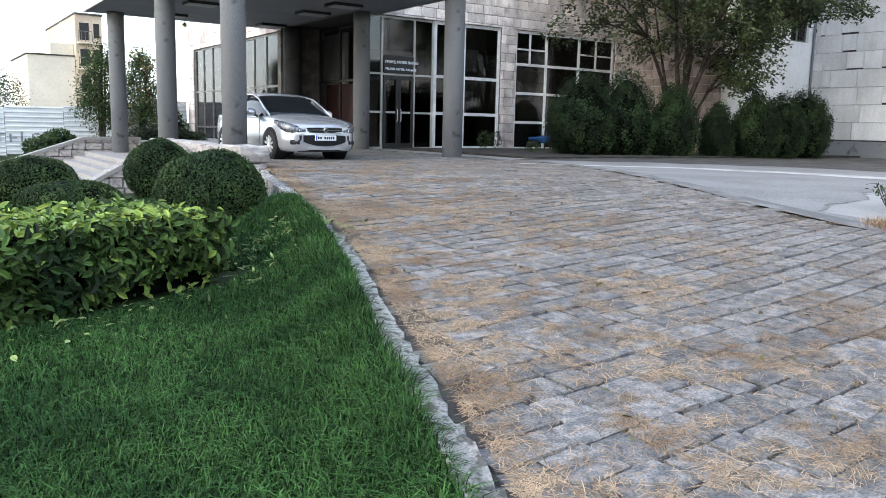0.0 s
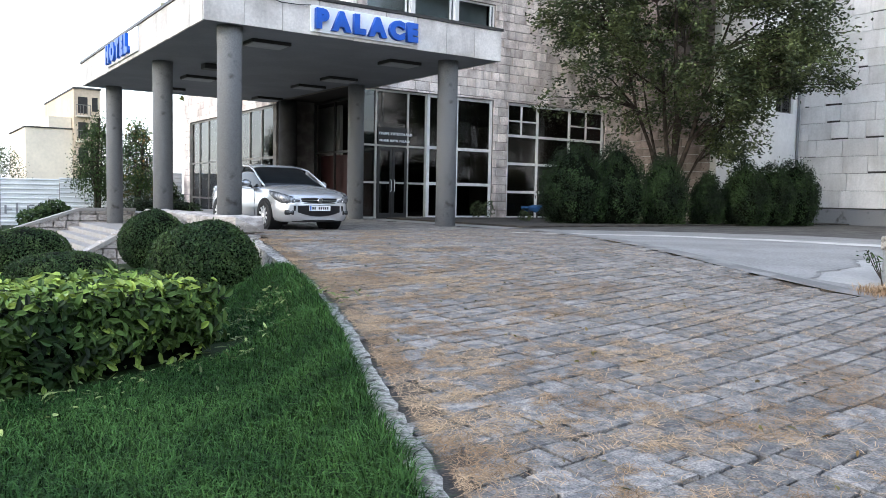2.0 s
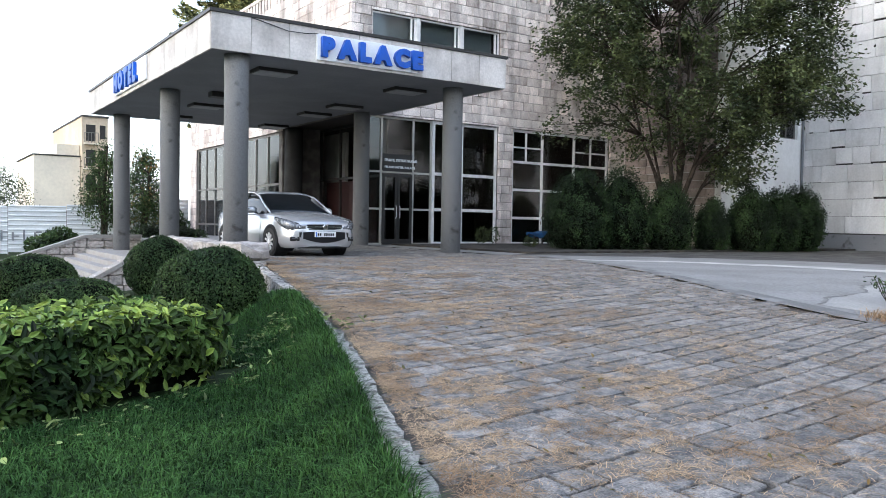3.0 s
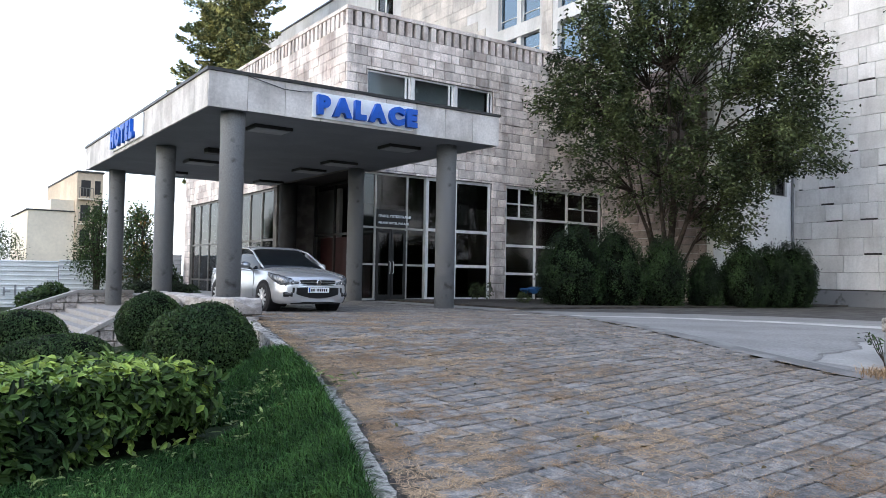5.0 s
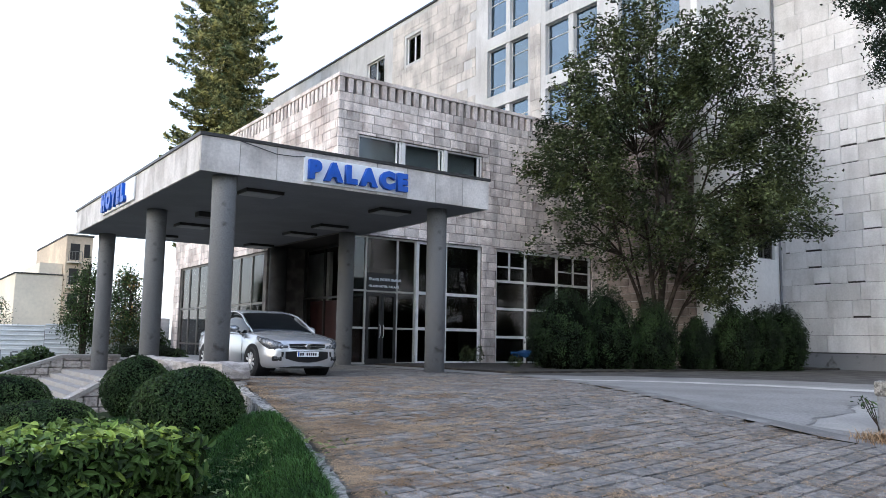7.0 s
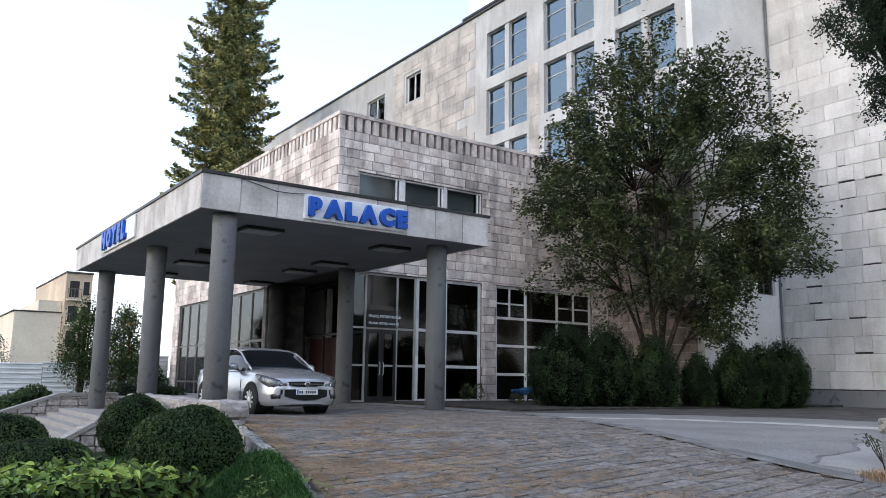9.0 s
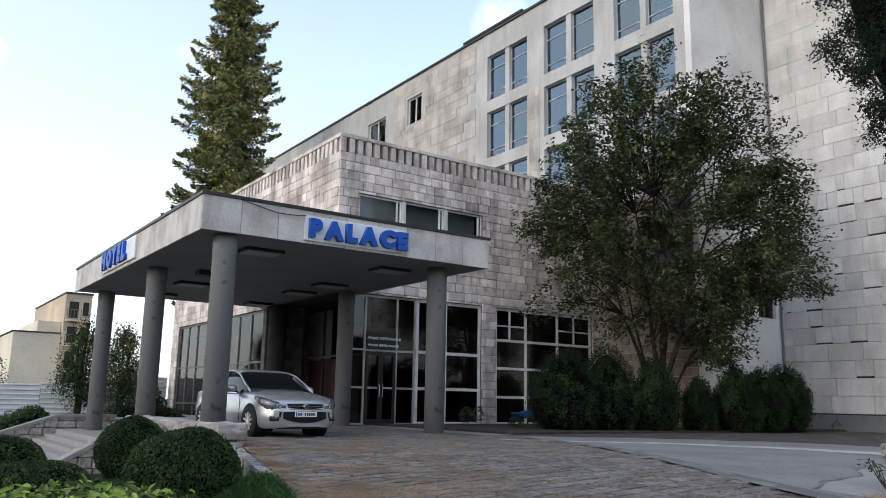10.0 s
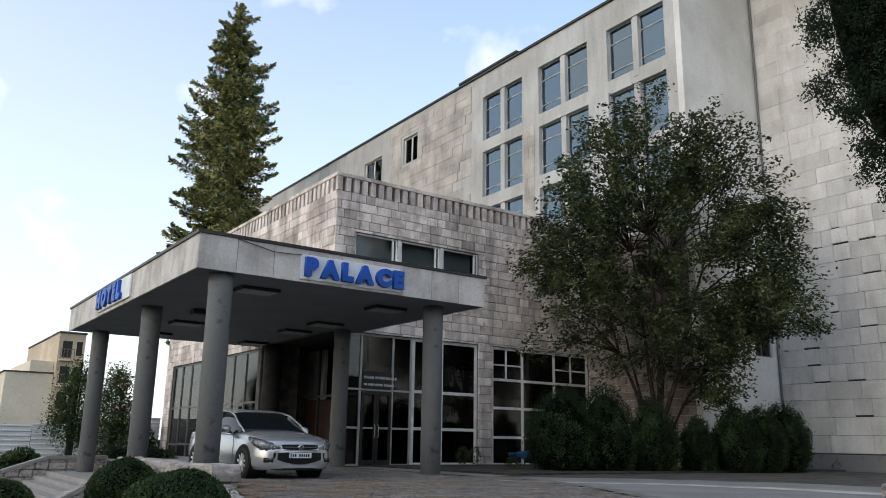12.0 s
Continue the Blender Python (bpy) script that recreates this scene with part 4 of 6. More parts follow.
for k in range(14):
    a, b = g.uniform(-HX - 0.8, HX * 0.8), g.uniform(-0.5, 0.5)
    part("stem", tube([(a, b, -0.02), (a + g.uniform(-0.1, 0.1), b, 0.2), (a + g.uniform(-0.15, 0.15), b + g.uniform(-0.1, 0.1), 0.45)], [0.018, 0.014, 0.01], 6), BARK, hedge)


def hedge_points(n, side):
    u, w = g.uniform(0, 1, n), g.uniform(0, 1, n)
    bulge = 0.07 * np.sin(u * 17) * np.sin(w * 9 + 1)
    if side == "front":
        p = np.stack([-HX - 1.2 + u * (2 * HX + 1.2), -HY - 0.08 - bulge + 0.05 * (1 - w) ** 2, 0.05 + w * (HH - 0.05)], 1)
        nr = np.tile([0.0, -1.0, 0.45], (n, 1))
    elif side == "end":
        p = np.stack([HX + bulge - 0.12 * (1 - w) ** 2, -HY + u * 2 * HY, 0.12 + w * (HH - 0.12)], 1)
        nr = np.tile([1.0, 0.0, 0.45], (n, 1))
    else:
        p = np.stack([-HX - 1.2 + u * (2 * HX + 1.2), -HY + w * 2 * HY, HH + bulge * 0.3], 1)
        nr = np.tile([0.0, -0.35, 1.0], (n, 1))
    return p + g.normal(size=(n, 3)) * [0.035, 0.04, 0.03], nr + g.normal(size=(n, 3)) * 0.55


for side, n, mt in (("front", 2700, LAUREL), ("end", 900, LAUREL), ("top", 700, LAUREL), ("top", 2400, LAUREL_YOUNG), ("front", 160, LAUREL_YOUNG)):
    p, nr = hedge_points(n, side)
    if side == "front" and mt is LAUREL:
        low = (p[:, 2] < 0.20) & (p[:, 0] > 0.25)
        p, nr = p[~low], nr[~low]
    leaves("young_leaves" if mt is LAUREL_YOUNG else "foliage", p, nr, g.uniform(0.085, 0.155, len(p)), g.uniform(0.038, 0.062, len(p)), mt, hedge, 0.22, g, True)

# ---- thuja bushes by the wall ----
def thuja(x, y, r, h, seed, n=26000):
    g = np.random.default_rng(seed)
    bush = empty("thuja_bush", (x, y, 0.0))
    tagged(bush, "dense dark green rounded thuja bush in the bed", "bush", "thuja bushes")
    lobes = [(0.0, 0.0, 0.0, 0.86, 1.0)]
    for k in range(5):
        a = 1.256 * k + g.uniform(-0.4, 0.4)
        lobes.append((math.cos(a) * r * 0.42, math.sin(a) * r * 0.42, 0.0, g.uniform(0.46, 0.6), g.uniform(0.55, 0.82)))
    core, at, nr = bmesh.new(), [], []
    for lx, ly, lz, lr, lh in lobes:
        bm = lump(bmesh.new(), (r * lr * 0.84, r * lr * 0.84, h * lh * 0.45), seed + lx, 0.08, 2.2, 3)
        for v in bm.verts:
            k = 1 - 0.28 * max(0.0, v.co.z / (h * 0.45))
            v.co.x, v.co.y = v.co.x * k + lx, v.co.y * k + ly
            v.co.z += h * lh * 0.47
        me = mesh_of(bm)
        core.from_mesh(me)
        bpy.data.meshes.remove(me)
        m = int(n * lr * lh / 62)
        d = g.normal(size=(m, 3))
        d /= np.linalg.norm(d, axis=1, keepdims=True)
        c = d * np.array([r * lr, r * lr, h * lh * 0.5]) * (1 + g.normal(size=m) * 0.045)[:, None]
        c[:, :2] *= (1 - 0.28 * np.maximum(0, d[:, 2]))[:, None]
        c += [lx, ly, h * lh * 0.5]
        at.append(np.repeat(c, 22, 0) + g.normal(size=(m * 22, 3)) * [0.065, 0.065, 0.11])
        nr.append(np.repeat(d, 22, 0) + g.normal(size=(m * 22, 3)) * 0.8)
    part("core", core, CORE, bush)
    at, nr = np.concatenate(at), np.concatenate(nr)
    keep = at[:, 2] > 0.02
    leaves("foliage", at[keep], nr[keep], g.uniform(0.06, 0.11, keep.sum()), g.uniform(0.025, 0.042, keep.sum()), THUJA, bush, 0.2, g)


for i, (x, y, r, h) in enumerate(((17.95, 18.8, 1.2, 2.5), (19.6, 18.5, 1.15, 2.65), (21.0, 17.7, 0.86, 2.25), (22.9, 17.4, 0.6, 1.65), (24.3, 16.9, 0.85, 2.15), (25.5, 16.7, 0.85, 2.1), (26.8, 16.65, 0.98, 2.3))):
    thuja(x, y, r, h, 40 + i)

# ---- the broad tree ----
def tree(x, y, z, clumps, per, size, mat, seed, stems, spread, label, name="tree", base_r=0.16, leaf=(0.09, 0.15), limbs=34):
    """clumps: centres of leaf clumps (n, 3) about the base; stems fan out from the base to them."""
    g = np.random.default_rng(seed)
    t = empty(name, (x, y, z))
    tagged(t, label, "tree")
    heads = []
    for k in range(stems):
        a = 2 * math.pi * k / stems + g.uniform(-0.4, 0.4)
        out = spread * g.uniform(0.5, 1.0)
        top = g.uniform(3.6, 5.2)
        pts = [(0.12 * math.cos(a), 0.12 * math.sin(a), -0.1)]
        for q in (0.25, 0.5, 0.75, 1.0):
            pts.append((out * q ** 1.4 * math.cos(a) + g.normal() * 0.06, out * q ** 1.4 * math.sin(a) + g.normal() * 0.06, top * q))
        rr = base_r * g.uniform(0.55, 0.9)
        part("trunk" if k == 0 else "limb", tube(pts, [rr, rr * 0.8, rr * 0.65, rr * 0.5, rr * 0.4], 8), BARK, t)
        heads.append((Vector(pts[-1]), rr * 0.4))
        heads.append((Vector(pts[-2]), rr * 0.5))
    bm_all = bmesh.new()
    pick = g.choice(len(clumps), size=min(len(clumps), limbs), replace=False)
    for i in pick:
        c = Vector(clumps[i])
        h, rr = min(heads, key=lambda e: (e[0] - c).length + 2.0 * max(0.0, e[0].z - c.z))
        mid = h.lerp(c, 0.5) + Vector((g.normal() * 0.15, g.normal() * 0.15, 0.2))
        seg = tube([h, mid, c], [min(rr, 0.045), 0.025, 0.008], 5)
        me = mesh_of(seg)
        bm_all.from_mesh(me)
        bpy.data.meshes.remove(me)
    part("branching", bm_all, BARK, t)
    n = len(clumps)
    at = np.repeat(np.asarray(clumps), per, 0) + g.normal(size=(n * per, 3)) * size
    nr = g.normal(size=(n * per, 3)) + [0, 0, 0.6]
    crown = leaves("crown", at, nr, g.uniform(*leaf, n * per), g.uniform(leaf[0] * 0.45, leaf[1] * 0.45, n * per), mat, t, 0.2, g)
    return t


def broad_tree(x, y, seed):
    """A many-stemmed tree: stems fan from one foot, limbs end in leafy sprays; the crown leans away from the wing."""
    g = np.random.default_rng(seed)
    t = empty("tree", (x, y, 0.0))
    tagged(t, "broad many-stemmed shade tree with dense dark green leaves", "tree")
    side, deep = np.array([0.823, -0.568, 0.0]), np.array([0.568, 0.823, 0.0])
    heads = []
    for k, (u, w, top, r) in enumerate(((0.15, 0.1, 8.5, 0.15), (-2.1, 0.3, 6.8, 0.09), (1.9, -0.5, 7.4, 0.11), (0.9, 0.9, 8.0, 0.10), (-0.8, -0.9, 7.6, 0.10), (3.0, 0.2, 5.6, 0.08), (-1.2, 1.0, 6.5, 0.07))):
        pts = [side * 0.10 * u + deep * 0.10 * w + [0, 0, -0.1]]
        for q in (0.2, 0.4, 0.6, 0.8, 1.0):
            pts.append(side * (u * q ** 1.25 + g.normal() * 0.07) + deep * (w * q + g.normal() * 0.07) + [0, 0, top * q])
        part("trunk" if k == 0 else "limb", tube(pts, [r, r * 0.85, r * 0.7, r * 0.55, r * 0.4, r * 0.25], 8), BARK, t)
        heads += [(Vector(p), r * f) for p, f in zip(pts[2:], (0.7, 0.55, 0.4, 0.25))]
    cl, out = [], []
    while len(cl) < 1150:
        d = g.normal(size=3)
        d /= np.linalg.norm(d)
        q = g.uniform(0.25, 1.0) ** 0.42
        if len(cl) > 1000:
            q = g.uniform(0.98, 1.12)
        q *= 1 + 0.10 * math.sin(4.1 * d[0] + 2.5 * d[2] + 1) + 0.08 * math.sin(6.3 * d[1] - 3 * d[2])
        up = 7.3 if d[2] > 0 else 3.7
        u, w, h = (0.45 if d[2] > 0 else 0.75) + 5.15 * q * d[0], -0.3 + 4.0 * q * d[1], 6.0 + up * q * d[2]
        p = side * u + deep * w + [0, 0, h]
        if noise.noise(Vector((u * 0.6, w * 0.6, h * 0.6))) < -0.09:
            continue
        if h < 5.2 and u < 1.3 and g.random() < 0.72 + 0.1 * (5.2 - h):
            continue
        if h > 13.9 - 0.45 * abs(u - 0.5) ** 1.3:
            continue
        if u > 2.7 and h < 4.9:
            continue
        if h < 2.2 or p[0] + x > 30.6 or p[1] + y > 23.8 or (p[0] + x > 25.5 and p[1] + y > 18.9):
            continue
        cl.append(p)
        o = side * d[0] + deep * d[1] + [0, 0, 0.5 * d[2]] + g.normal(size=3) * 0.45
        out.append(o / np.linalg.norm(o))
    cl, out = np.array(cl), np.array(out)
    twigs = bmesh.new()
    for i in g.choice(len(cl), 190, replace=False):
        c = Vector(cl[i])
        h, r = min(heads, key=lambda e: (e[0] - c).length + 2.0 * max(0.0, e[0].z - c.z))
        mid = h.lerp(c, 0.5) + Vector((g.normal() * 0.15, g.normal() * 0.15, 0.25))
        me = mesh_of(tube([h, mid, c], [min(r, 0.045), 0.024, 0.008], 5))
        twigs.from_mesh(me)
        bpy.data.meshes.remove(me)
    part("branching", twigs, BARK, t)
    per = 60
    n = len(cl) * per
    c, o = np.repeat(cl, per, 0), np.repeat(out, per, 0)
    run = g.uniform(-0.55, 0.55, n)[:, None]
    at = c + o * run + g.normal(size=(n, 3)) * (0.17 - 0.12 * np.abs(run)) - np.array([0, 0, 0.25]) * run ** 2
    axis = o + g.normal(size=(n, 3)) * 0.55 - np.array([0, 0, 0.35])
    leaves("crown", at, g.normal(size=(n, 3)) * 0.55 + [0, 0, 1.0], g.uniform(0.12, 0.21, n), g.uniform(0.06, 0.11, n), TREE_LEAF, t, 0.2, g, axis=axis)


broad_tree(22.75, 18.95, 77)

# ---- tall spruce behind the wing ----
def spruce(x, y, z, height, radius, seed):
    g = np.random.default_rng(seed)
    t = empty("spruce_tree", (x, y, z))
    tagged(t, "tall spruce with evening light coloured into its needles", "tree")
    part("trunk", tube([(0, 0, 0), (0, 0, height * 0.5), (0.05, 0, height * 0.97)], [0.42, 0.22, 0.03], 8), BARK, t)
    at, nr, ax, size = [], [], [], []
    h = 8.6
    while h < height - 0.25:
        drop = height - h
        R = radius * (1 - math.exp(-(drop + 0.1) / 5.4))
        n = 7 if drop > 6 else 5
        a0 = g.uniform(0, 6.28)
        for k in range(n):
            a = a0 + 6.28 * k / n + g.normal() * 0.25
            L = R * g.uniform(0.55, 1.12)
            out, cross = np.array([math.cos(a), math.sin(a), 0]), np.array([-math.sin(a), math.cos(a), 0])
            rise = 0.25 if drop < 3 else g.uniform(-0.45, 0.25)
            hk = h + g.uniform(-0.5, 0.5)
            m = max(int(L * 10), 5)
            for q in np.linspace(0.1, 1, m):
                spine = out * L * q + [0, 0, hk + rise * L * q + 0.42 * L * max(0.0, q - 0.55) ** 1.3]
                half = (0.16 + 0.46 * L * (1 - q) * min(1.0, 2.2 * q)) * (1.0 if drop > 3 else 0.6)
                reps = 10
                w = g.uniform(-1, 1, reps)[:, None]
                p = spine + cross * w * half - np.array([0, 0, 1.0]) * (0.25 + 0.35 * np.abs(w)) * g.uniform(-0.35, 1, (reps, 1)) * (half + 0.25)
                at.append(p)
                ax.append(out * 0.9 + cross * w * 0.9 + [0, 0, -0.15 + 0.5 * (q > 0.75)] + g.normal(size=(reps, 3)) * 0.3)
                nr.append(g.normal(size=(reps, 3)) * 0.8 + [0, 0, 0.7] + out * 0.6)
                size.append(g.uniform(0.20, 0.42, reps) * (1.0 if drop > 2 else 0.75))
        h += 0.56 if drop > 5 else 0.36
    at, nr, ax, size = np.concatenate(at), np.concatenate(nr), np.concatenate(ax), np.concatenate(size)
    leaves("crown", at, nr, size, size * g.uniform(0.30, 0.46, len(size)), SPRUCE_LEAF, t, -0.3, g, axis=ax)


spruce(18.4, 53.36, -0.9, 33.9, 3.95, 8)

# ---- dark conifer overhead at the edge of the view ----
g = np.random.default_rng(91)
cl = []
while len(cl) < 950:
    d = g.normal(size=3)
    d /= np.linalg.norm(d)
    p = d * g.uniform(0.6, 1.0) ** 0.4 * np.array([2.35, 2.35, 5.6]) * (1 + 0.10 * math.sin(7 * d[2] + 4 * d[0]) + 0.05 * math.sin(15 * d[2] + 9 * d[1])) + [0, 0, 10.1]
    cl.append(p)
tree(14.65, 5.05, -0.02, cl, 170, 0.12, CYPRESS_LEAF, 6, 1, 0.1, "dark dense conifer seen at the edge of the drive", "conifer_tree", 0.22, (0.05, 0.10), 20)

bm = lump(bmesh.new(), (2.1, 2.1, 5.1), 3.0, 0.15, 1.5)
conifer = [o for o in scene.objects if o.name == "conifer_tree"][0]
bm.transform(Matrix.Translation((0, 0, 10.1)))
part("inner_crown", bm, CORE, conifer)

# ---- beyond the forecourt: fence, trees, far building ----
fence = empty("fence", (0, 0, 0))
tagged(fence, "white corrugated sheet-metal site fence", "fence", kind="structure")


def fence_panel(x0, y0, x1, y1, z0, z1):
    d = Vector((x1 - x0, y1 - y0, 0)).normalized()
    n = Vector((d.y, -d.x, 0))
    bm = bmesh.new()
    prof = []
    k = 0
    z = z0
    while z < z1:
        prof += [(z, 0.0), (z + 0.13, 0.0), (z + 0.15, 0.045), (z + 0.20, 0.045), (z + 0.22, 0.0)]
        z += 0.22
    a = [bm.verts.new(Vector((x0, y0, pz)) + n * o) for pz, o in prof]
    b = [bm.verts.new(Vector((x1, y1, pz)) + n * o) for pz, o in prof]
    a2 = [bm.verts.new(Vector((x0, y0, pz)) + n * (o - 0.01)) for pz, o in prof]
    b2 = [bm.verts.new(Vector((x1, y1, pz)) + n * (o - 0.01)) for pz, o in prof]
    for i in range(len(prof) - 1):
        bm.faces.new((a[i], b[i], b[i + 1], a[i + 1]))
        bm.faces.new((a2[i + 1], b2[i + 1], b2[i], a2[i]))
    part("fence_panel", bm, FENCE, fence)


ends = [(-6 + 2.45 * k, 43.2 - 0.31 * k) for k in range(7)]
for (xa, ya), (xb, yb) in zip(ends, ends[1:]):
    fence_panel(xa, ya, xb - 0.02, yb, -1.0 + 0.03 * xa, 1.02 + 0.03 * xa)
    part("post", tube([(xb, yb + 0.08, -1.3), (xb, yb + 0.08, 0.95 + 0.03 * xb)], 0.035, 8), FRAME_DULL, fence)
fence_panel(8.72, 41.32, 10.6, 42.2, -0.9, 1.3)
fence_panel(10.62, 42.2, 12.45, 43.1, -0.8, 1.62)
# illegible spray writing as plain marks
MARK = material("grey_spray_marks", (0.30, 0.31, 0.33), 0.8, vary=0.2, scale=5, fine=40)
bm = bmesh.new()
for k in range(9):
    x = 1.6 + 0.46 * k + (0.5 if k > 1 else 0)
    y = 43.2 - 0.31 * (x + 6) / 2.45 - 0.075
    add_box(bm, x, x + 0.09, y - 0.012, y, -0.35, 0.05 + 0.1 * (k % 2))
    add_box(bm, x + 0.095, x + 0.32, y - 0.012, y, 0.02 - 0.2 * (k % 3), 0.09 - 0.2 * (k % 3))
part("marks", bm, MARK, fence, "faded grey illegible spray marks")


def shrub(x, y, z, r, h, mat, seed, n, label, leaf=(0.10, 0.18), name="bush", core=True):
    g = np.random.default_rng(seed)
    b = empty(name, (x, y, z))
    tagged(b, label, "bush")
    if core:
        bm = lump(bmesh.new(), (r * 0.7, r * 0.7, h * 0.42), seed, 0.25, 1.8, 3)
        bm.transform(Matrix.Translation((0, 0, h * 0.42)))
        part("core", bm, CORE, b)
    d = g.normal(size=(n, 3))
    d /= np.linalg.norm(d, axis=1, keepdims=True)
    q = g.uniform(0.35, 1, n) ** 0.4 * (1 + 0.16 * np.sin(4 * d[:, 0] + seed) * np.sin(5 * d[:, 2]))
    at = d * q[:, None] * [r, r, h * 0.5] + [0, 0, h * 0.5]
    at = at[at[:, 2] > 0.0]
    leaves("foliage", at, g.normal(size=at.shape) + [0, 0, 0.4], g.uniform(*leaf, len(at)), g.uniform(leaf[0] * 0.4, leaf[1] * 0.4, len(at)), mat, b, 0.2, g)


shrub(4.75, 33.6, -1.2, 1.15, 1.5, BOX_LEAF, 61, 2600, "wild grassy bush beside the fence", (0.12, 0.3))
shrub(8.6, 35.0, -0.6, 1.1, 1.15, THUJA, 62, 2600, "clipped evergreen bush beyond the steps", (0.08, 0.14))
shrub(10.2, 35.5, -0.6, 1.0, 1.1, THUJA, 63, 2200, "clipped evergreen bush near the wing", (0.08, 0.14))


def far_tree(x, y, z, h, r, mats, seed, label):
    g = np.random.default_rng(seed)
    cl = []
    while len(cl) < 120:
        d = g.normal(size=3)
        d /= np.linalg.norm(d)
        p = d * g.uniform(0.3, 1) ** 0.5 * np.array([r, r, h * 0.42]) + [0, 0, h * 0.58]
        p[:2] *= 1.6 - 1.0 * p[2] / h
        cl.append(p)
    t = tree(x, y, z, cl, 62, 0.22, mats[0], seed, 4, 0.5, label, "tree", 0.12, (0.09, 0.15), 16)
    if len(mats) > 1:
        c2 = np.asarray(cl)[g.choice(len(cl), 60)] * [1.06, 1.06, 1.03]
        at = np.repeat(c2, 14, 0) + g.normal(size=(60 * 14, 3)) * 0.2
        leaves("crown", at, g.normal(size=at.shape), g.uniform(0.12, 0.2, len(at)), g.uniform(0.05, 0.09, len(at)), mats[1], t, 0.2, g)


far_tree(7.5, 39.3, -0.9, 5.1, 0.86, (BOX_LEAF,), 71, "dark conifer-like tree in front of the fence")
far_tree(9.2, 38.9, -0.9, 4.95, 0.84, (BOX_LEAF, RUSSET), 72, "small tree with reddish leaves against the evening sky")
shrub(11.0, 40.4, -0.9, 0.7, 2.2, BOX_LEAF, 73, 1500, "low leafy shrub near the wing's corner", (0.12, 0.2))
far_tree(3.3, 47.0, -1.1, 4.9, 1.9, (TREE_LEAF,), 74, "green tree beside the white fence")

# haze and low sun are put into HAZE_WALL's bright beige
HAZE_WALL = material("sunlit_beige_render", (0.82, 0.74, 0.60), 0.9, vary=0.06, scale=0.2, fine=4, bump=0.05)
BRICKISH = material("ochre_balcony_wall", (0.68, 0.56, 0.42), 0.9, vary=0.1, scale=0.4, fine=5, bump=0.05)
far_house = empty("apartment_building", (0, 0, 0))
tagged(far_house, "plain beige apartment building far behind the fence", "building", kind="structure")
part("wall", box(8.0, 11.35, 69, 80, -1.5, 5.6), HAZE_WALL, far_house)
part("wall", box(9.7, 11.36, 69.5, 80, 5.61, 6.6), HAZE_WALL, far_house)
part("wall", box(11.4, 13.35, 68.6, 84, -1.5, 8.8), BRICKISH, far_house, "ochre wing with balconies")
part("roof", box(7.9, 11.36, 68.9, 80, 5.62, 5.7), ROOFING, far_house)
part("roof", box(11.35, 13.42, 68.5, 84, 8.81, 8.95), ROOFING, far_house)
for k in range(4):
    z = 0.6 + 2.0 * k
    bal = part("balcony", box(11.5, 12.55, 68.05, 68.6, z, z + 0.12), HAZE_WALL, far_house)
    bm = bmesh.new()
    for q in range(5):
        add_box(bm, 11.5 + 0.25 * q, 11.54 + 0.25 * q, 68.06, 68.1, z + 0.121, z + 0.9)
    add_box(bm, 11.5, 12.54, 68.055, 68.105, z + 0.901, z + 0.95)
    part("railing", bm, FRAME_DULL, bal)
    win = part("window", box(11.7, 12.4, 68.57, 68.62, z + 0.3, z + 1.6), METAL_DARK, far_house)
    part("window", box(12.72, 13.15, 68.57, 68.62, z + 0.5, z + 1.6), METAL_DARK, far_house)

# ---- plain unseen walls added behind and right of the camera to darken reflections ----
CLOSE = material("dark_backdrop", (0.10, 0.11, 0.085), 0.9, vary=0.25, scale=0.4, fine=4, bump=0.2)
for a in ((-45, 60, -31, -30, -1.2, 8.0), (59, 60, -29.9, 18, -1.2, 8.0)):
    tagged(part("boundary_wall", box(*a), CLOSE), "plain unseen backdrop wall added to darken reflections", "wall", kind="structure")

# ---- bed along the wing ----
bed = part("planting_bed", box(14.2, 31.2, 16.9, FY - 0.05, -0.2, 0.05, 0.02), BED)
bed.data.transform(Matrix.Identity(4))
tagged(bed, "dark soil bed with a worn edge along the wing", "bed", kind="structure")
stool = empty("blue_chair", (20.4, 23.6, 0.05))
tagged(stool, "worn chair draped with a blue cloth by the lobby window", "chair")
bm = box(-0.42, 0.42, -0.24, 0.24, 0.40, 0.47, 0.02)
bmesh.ops.subdivide_edges(bm, edges=bm.edges[:], cuts=4, use_grid_fill=True)
for v in bm.verts:
    v.co.z += 0.05 * math.sin(7 * v.co.x) - (0.18 if abs(v.co.y) > 0.2 and v.co.z < 0.44 else 0) * (0.6 + 0.4 * math.cos(9 * v.co.x))
BLUE_CLOTH = material("blue_cloth", (0.02, 0.09, 0.24), 0.9, vary=0.15, scale=5, fine=60)
part("cloth", bm, BLUE_CLOTH, stool, "faded blue cloth")
for sx in (-0.36, 0.36):
    for sy in (-0.18, 0.18):
        part("leg", box(sx - 0.02, sx + 0.02, sy - 0.02, sy + 0.02, 0.0, 0.39), METAL_DARK, stool)
for k, (x, y) in enumerate(((17.2, 20.3), (17.35, 23.2), (18.1, 23.5))):
    shrub(x, y, 0.05, 0.25, 0.7 if k else 0.35, TREE_LEAF, 120 + k, 240, "small weedy plant growing in the bed", (0.06, 0.12), "plant", False)

# ---- car ----
PAINT = material("silver_car_paint", (0.56, 0.57, 0.59), 0.22, 0.65, vary=0.02, scale=2, fine=300, bump=0.0)
CAR_GLASS = material("dark_car_glass", (0.012, 0.014, 0.016), 0.05, 0.0, vary=0.02, scale=2, fine=20, bump=0.0)
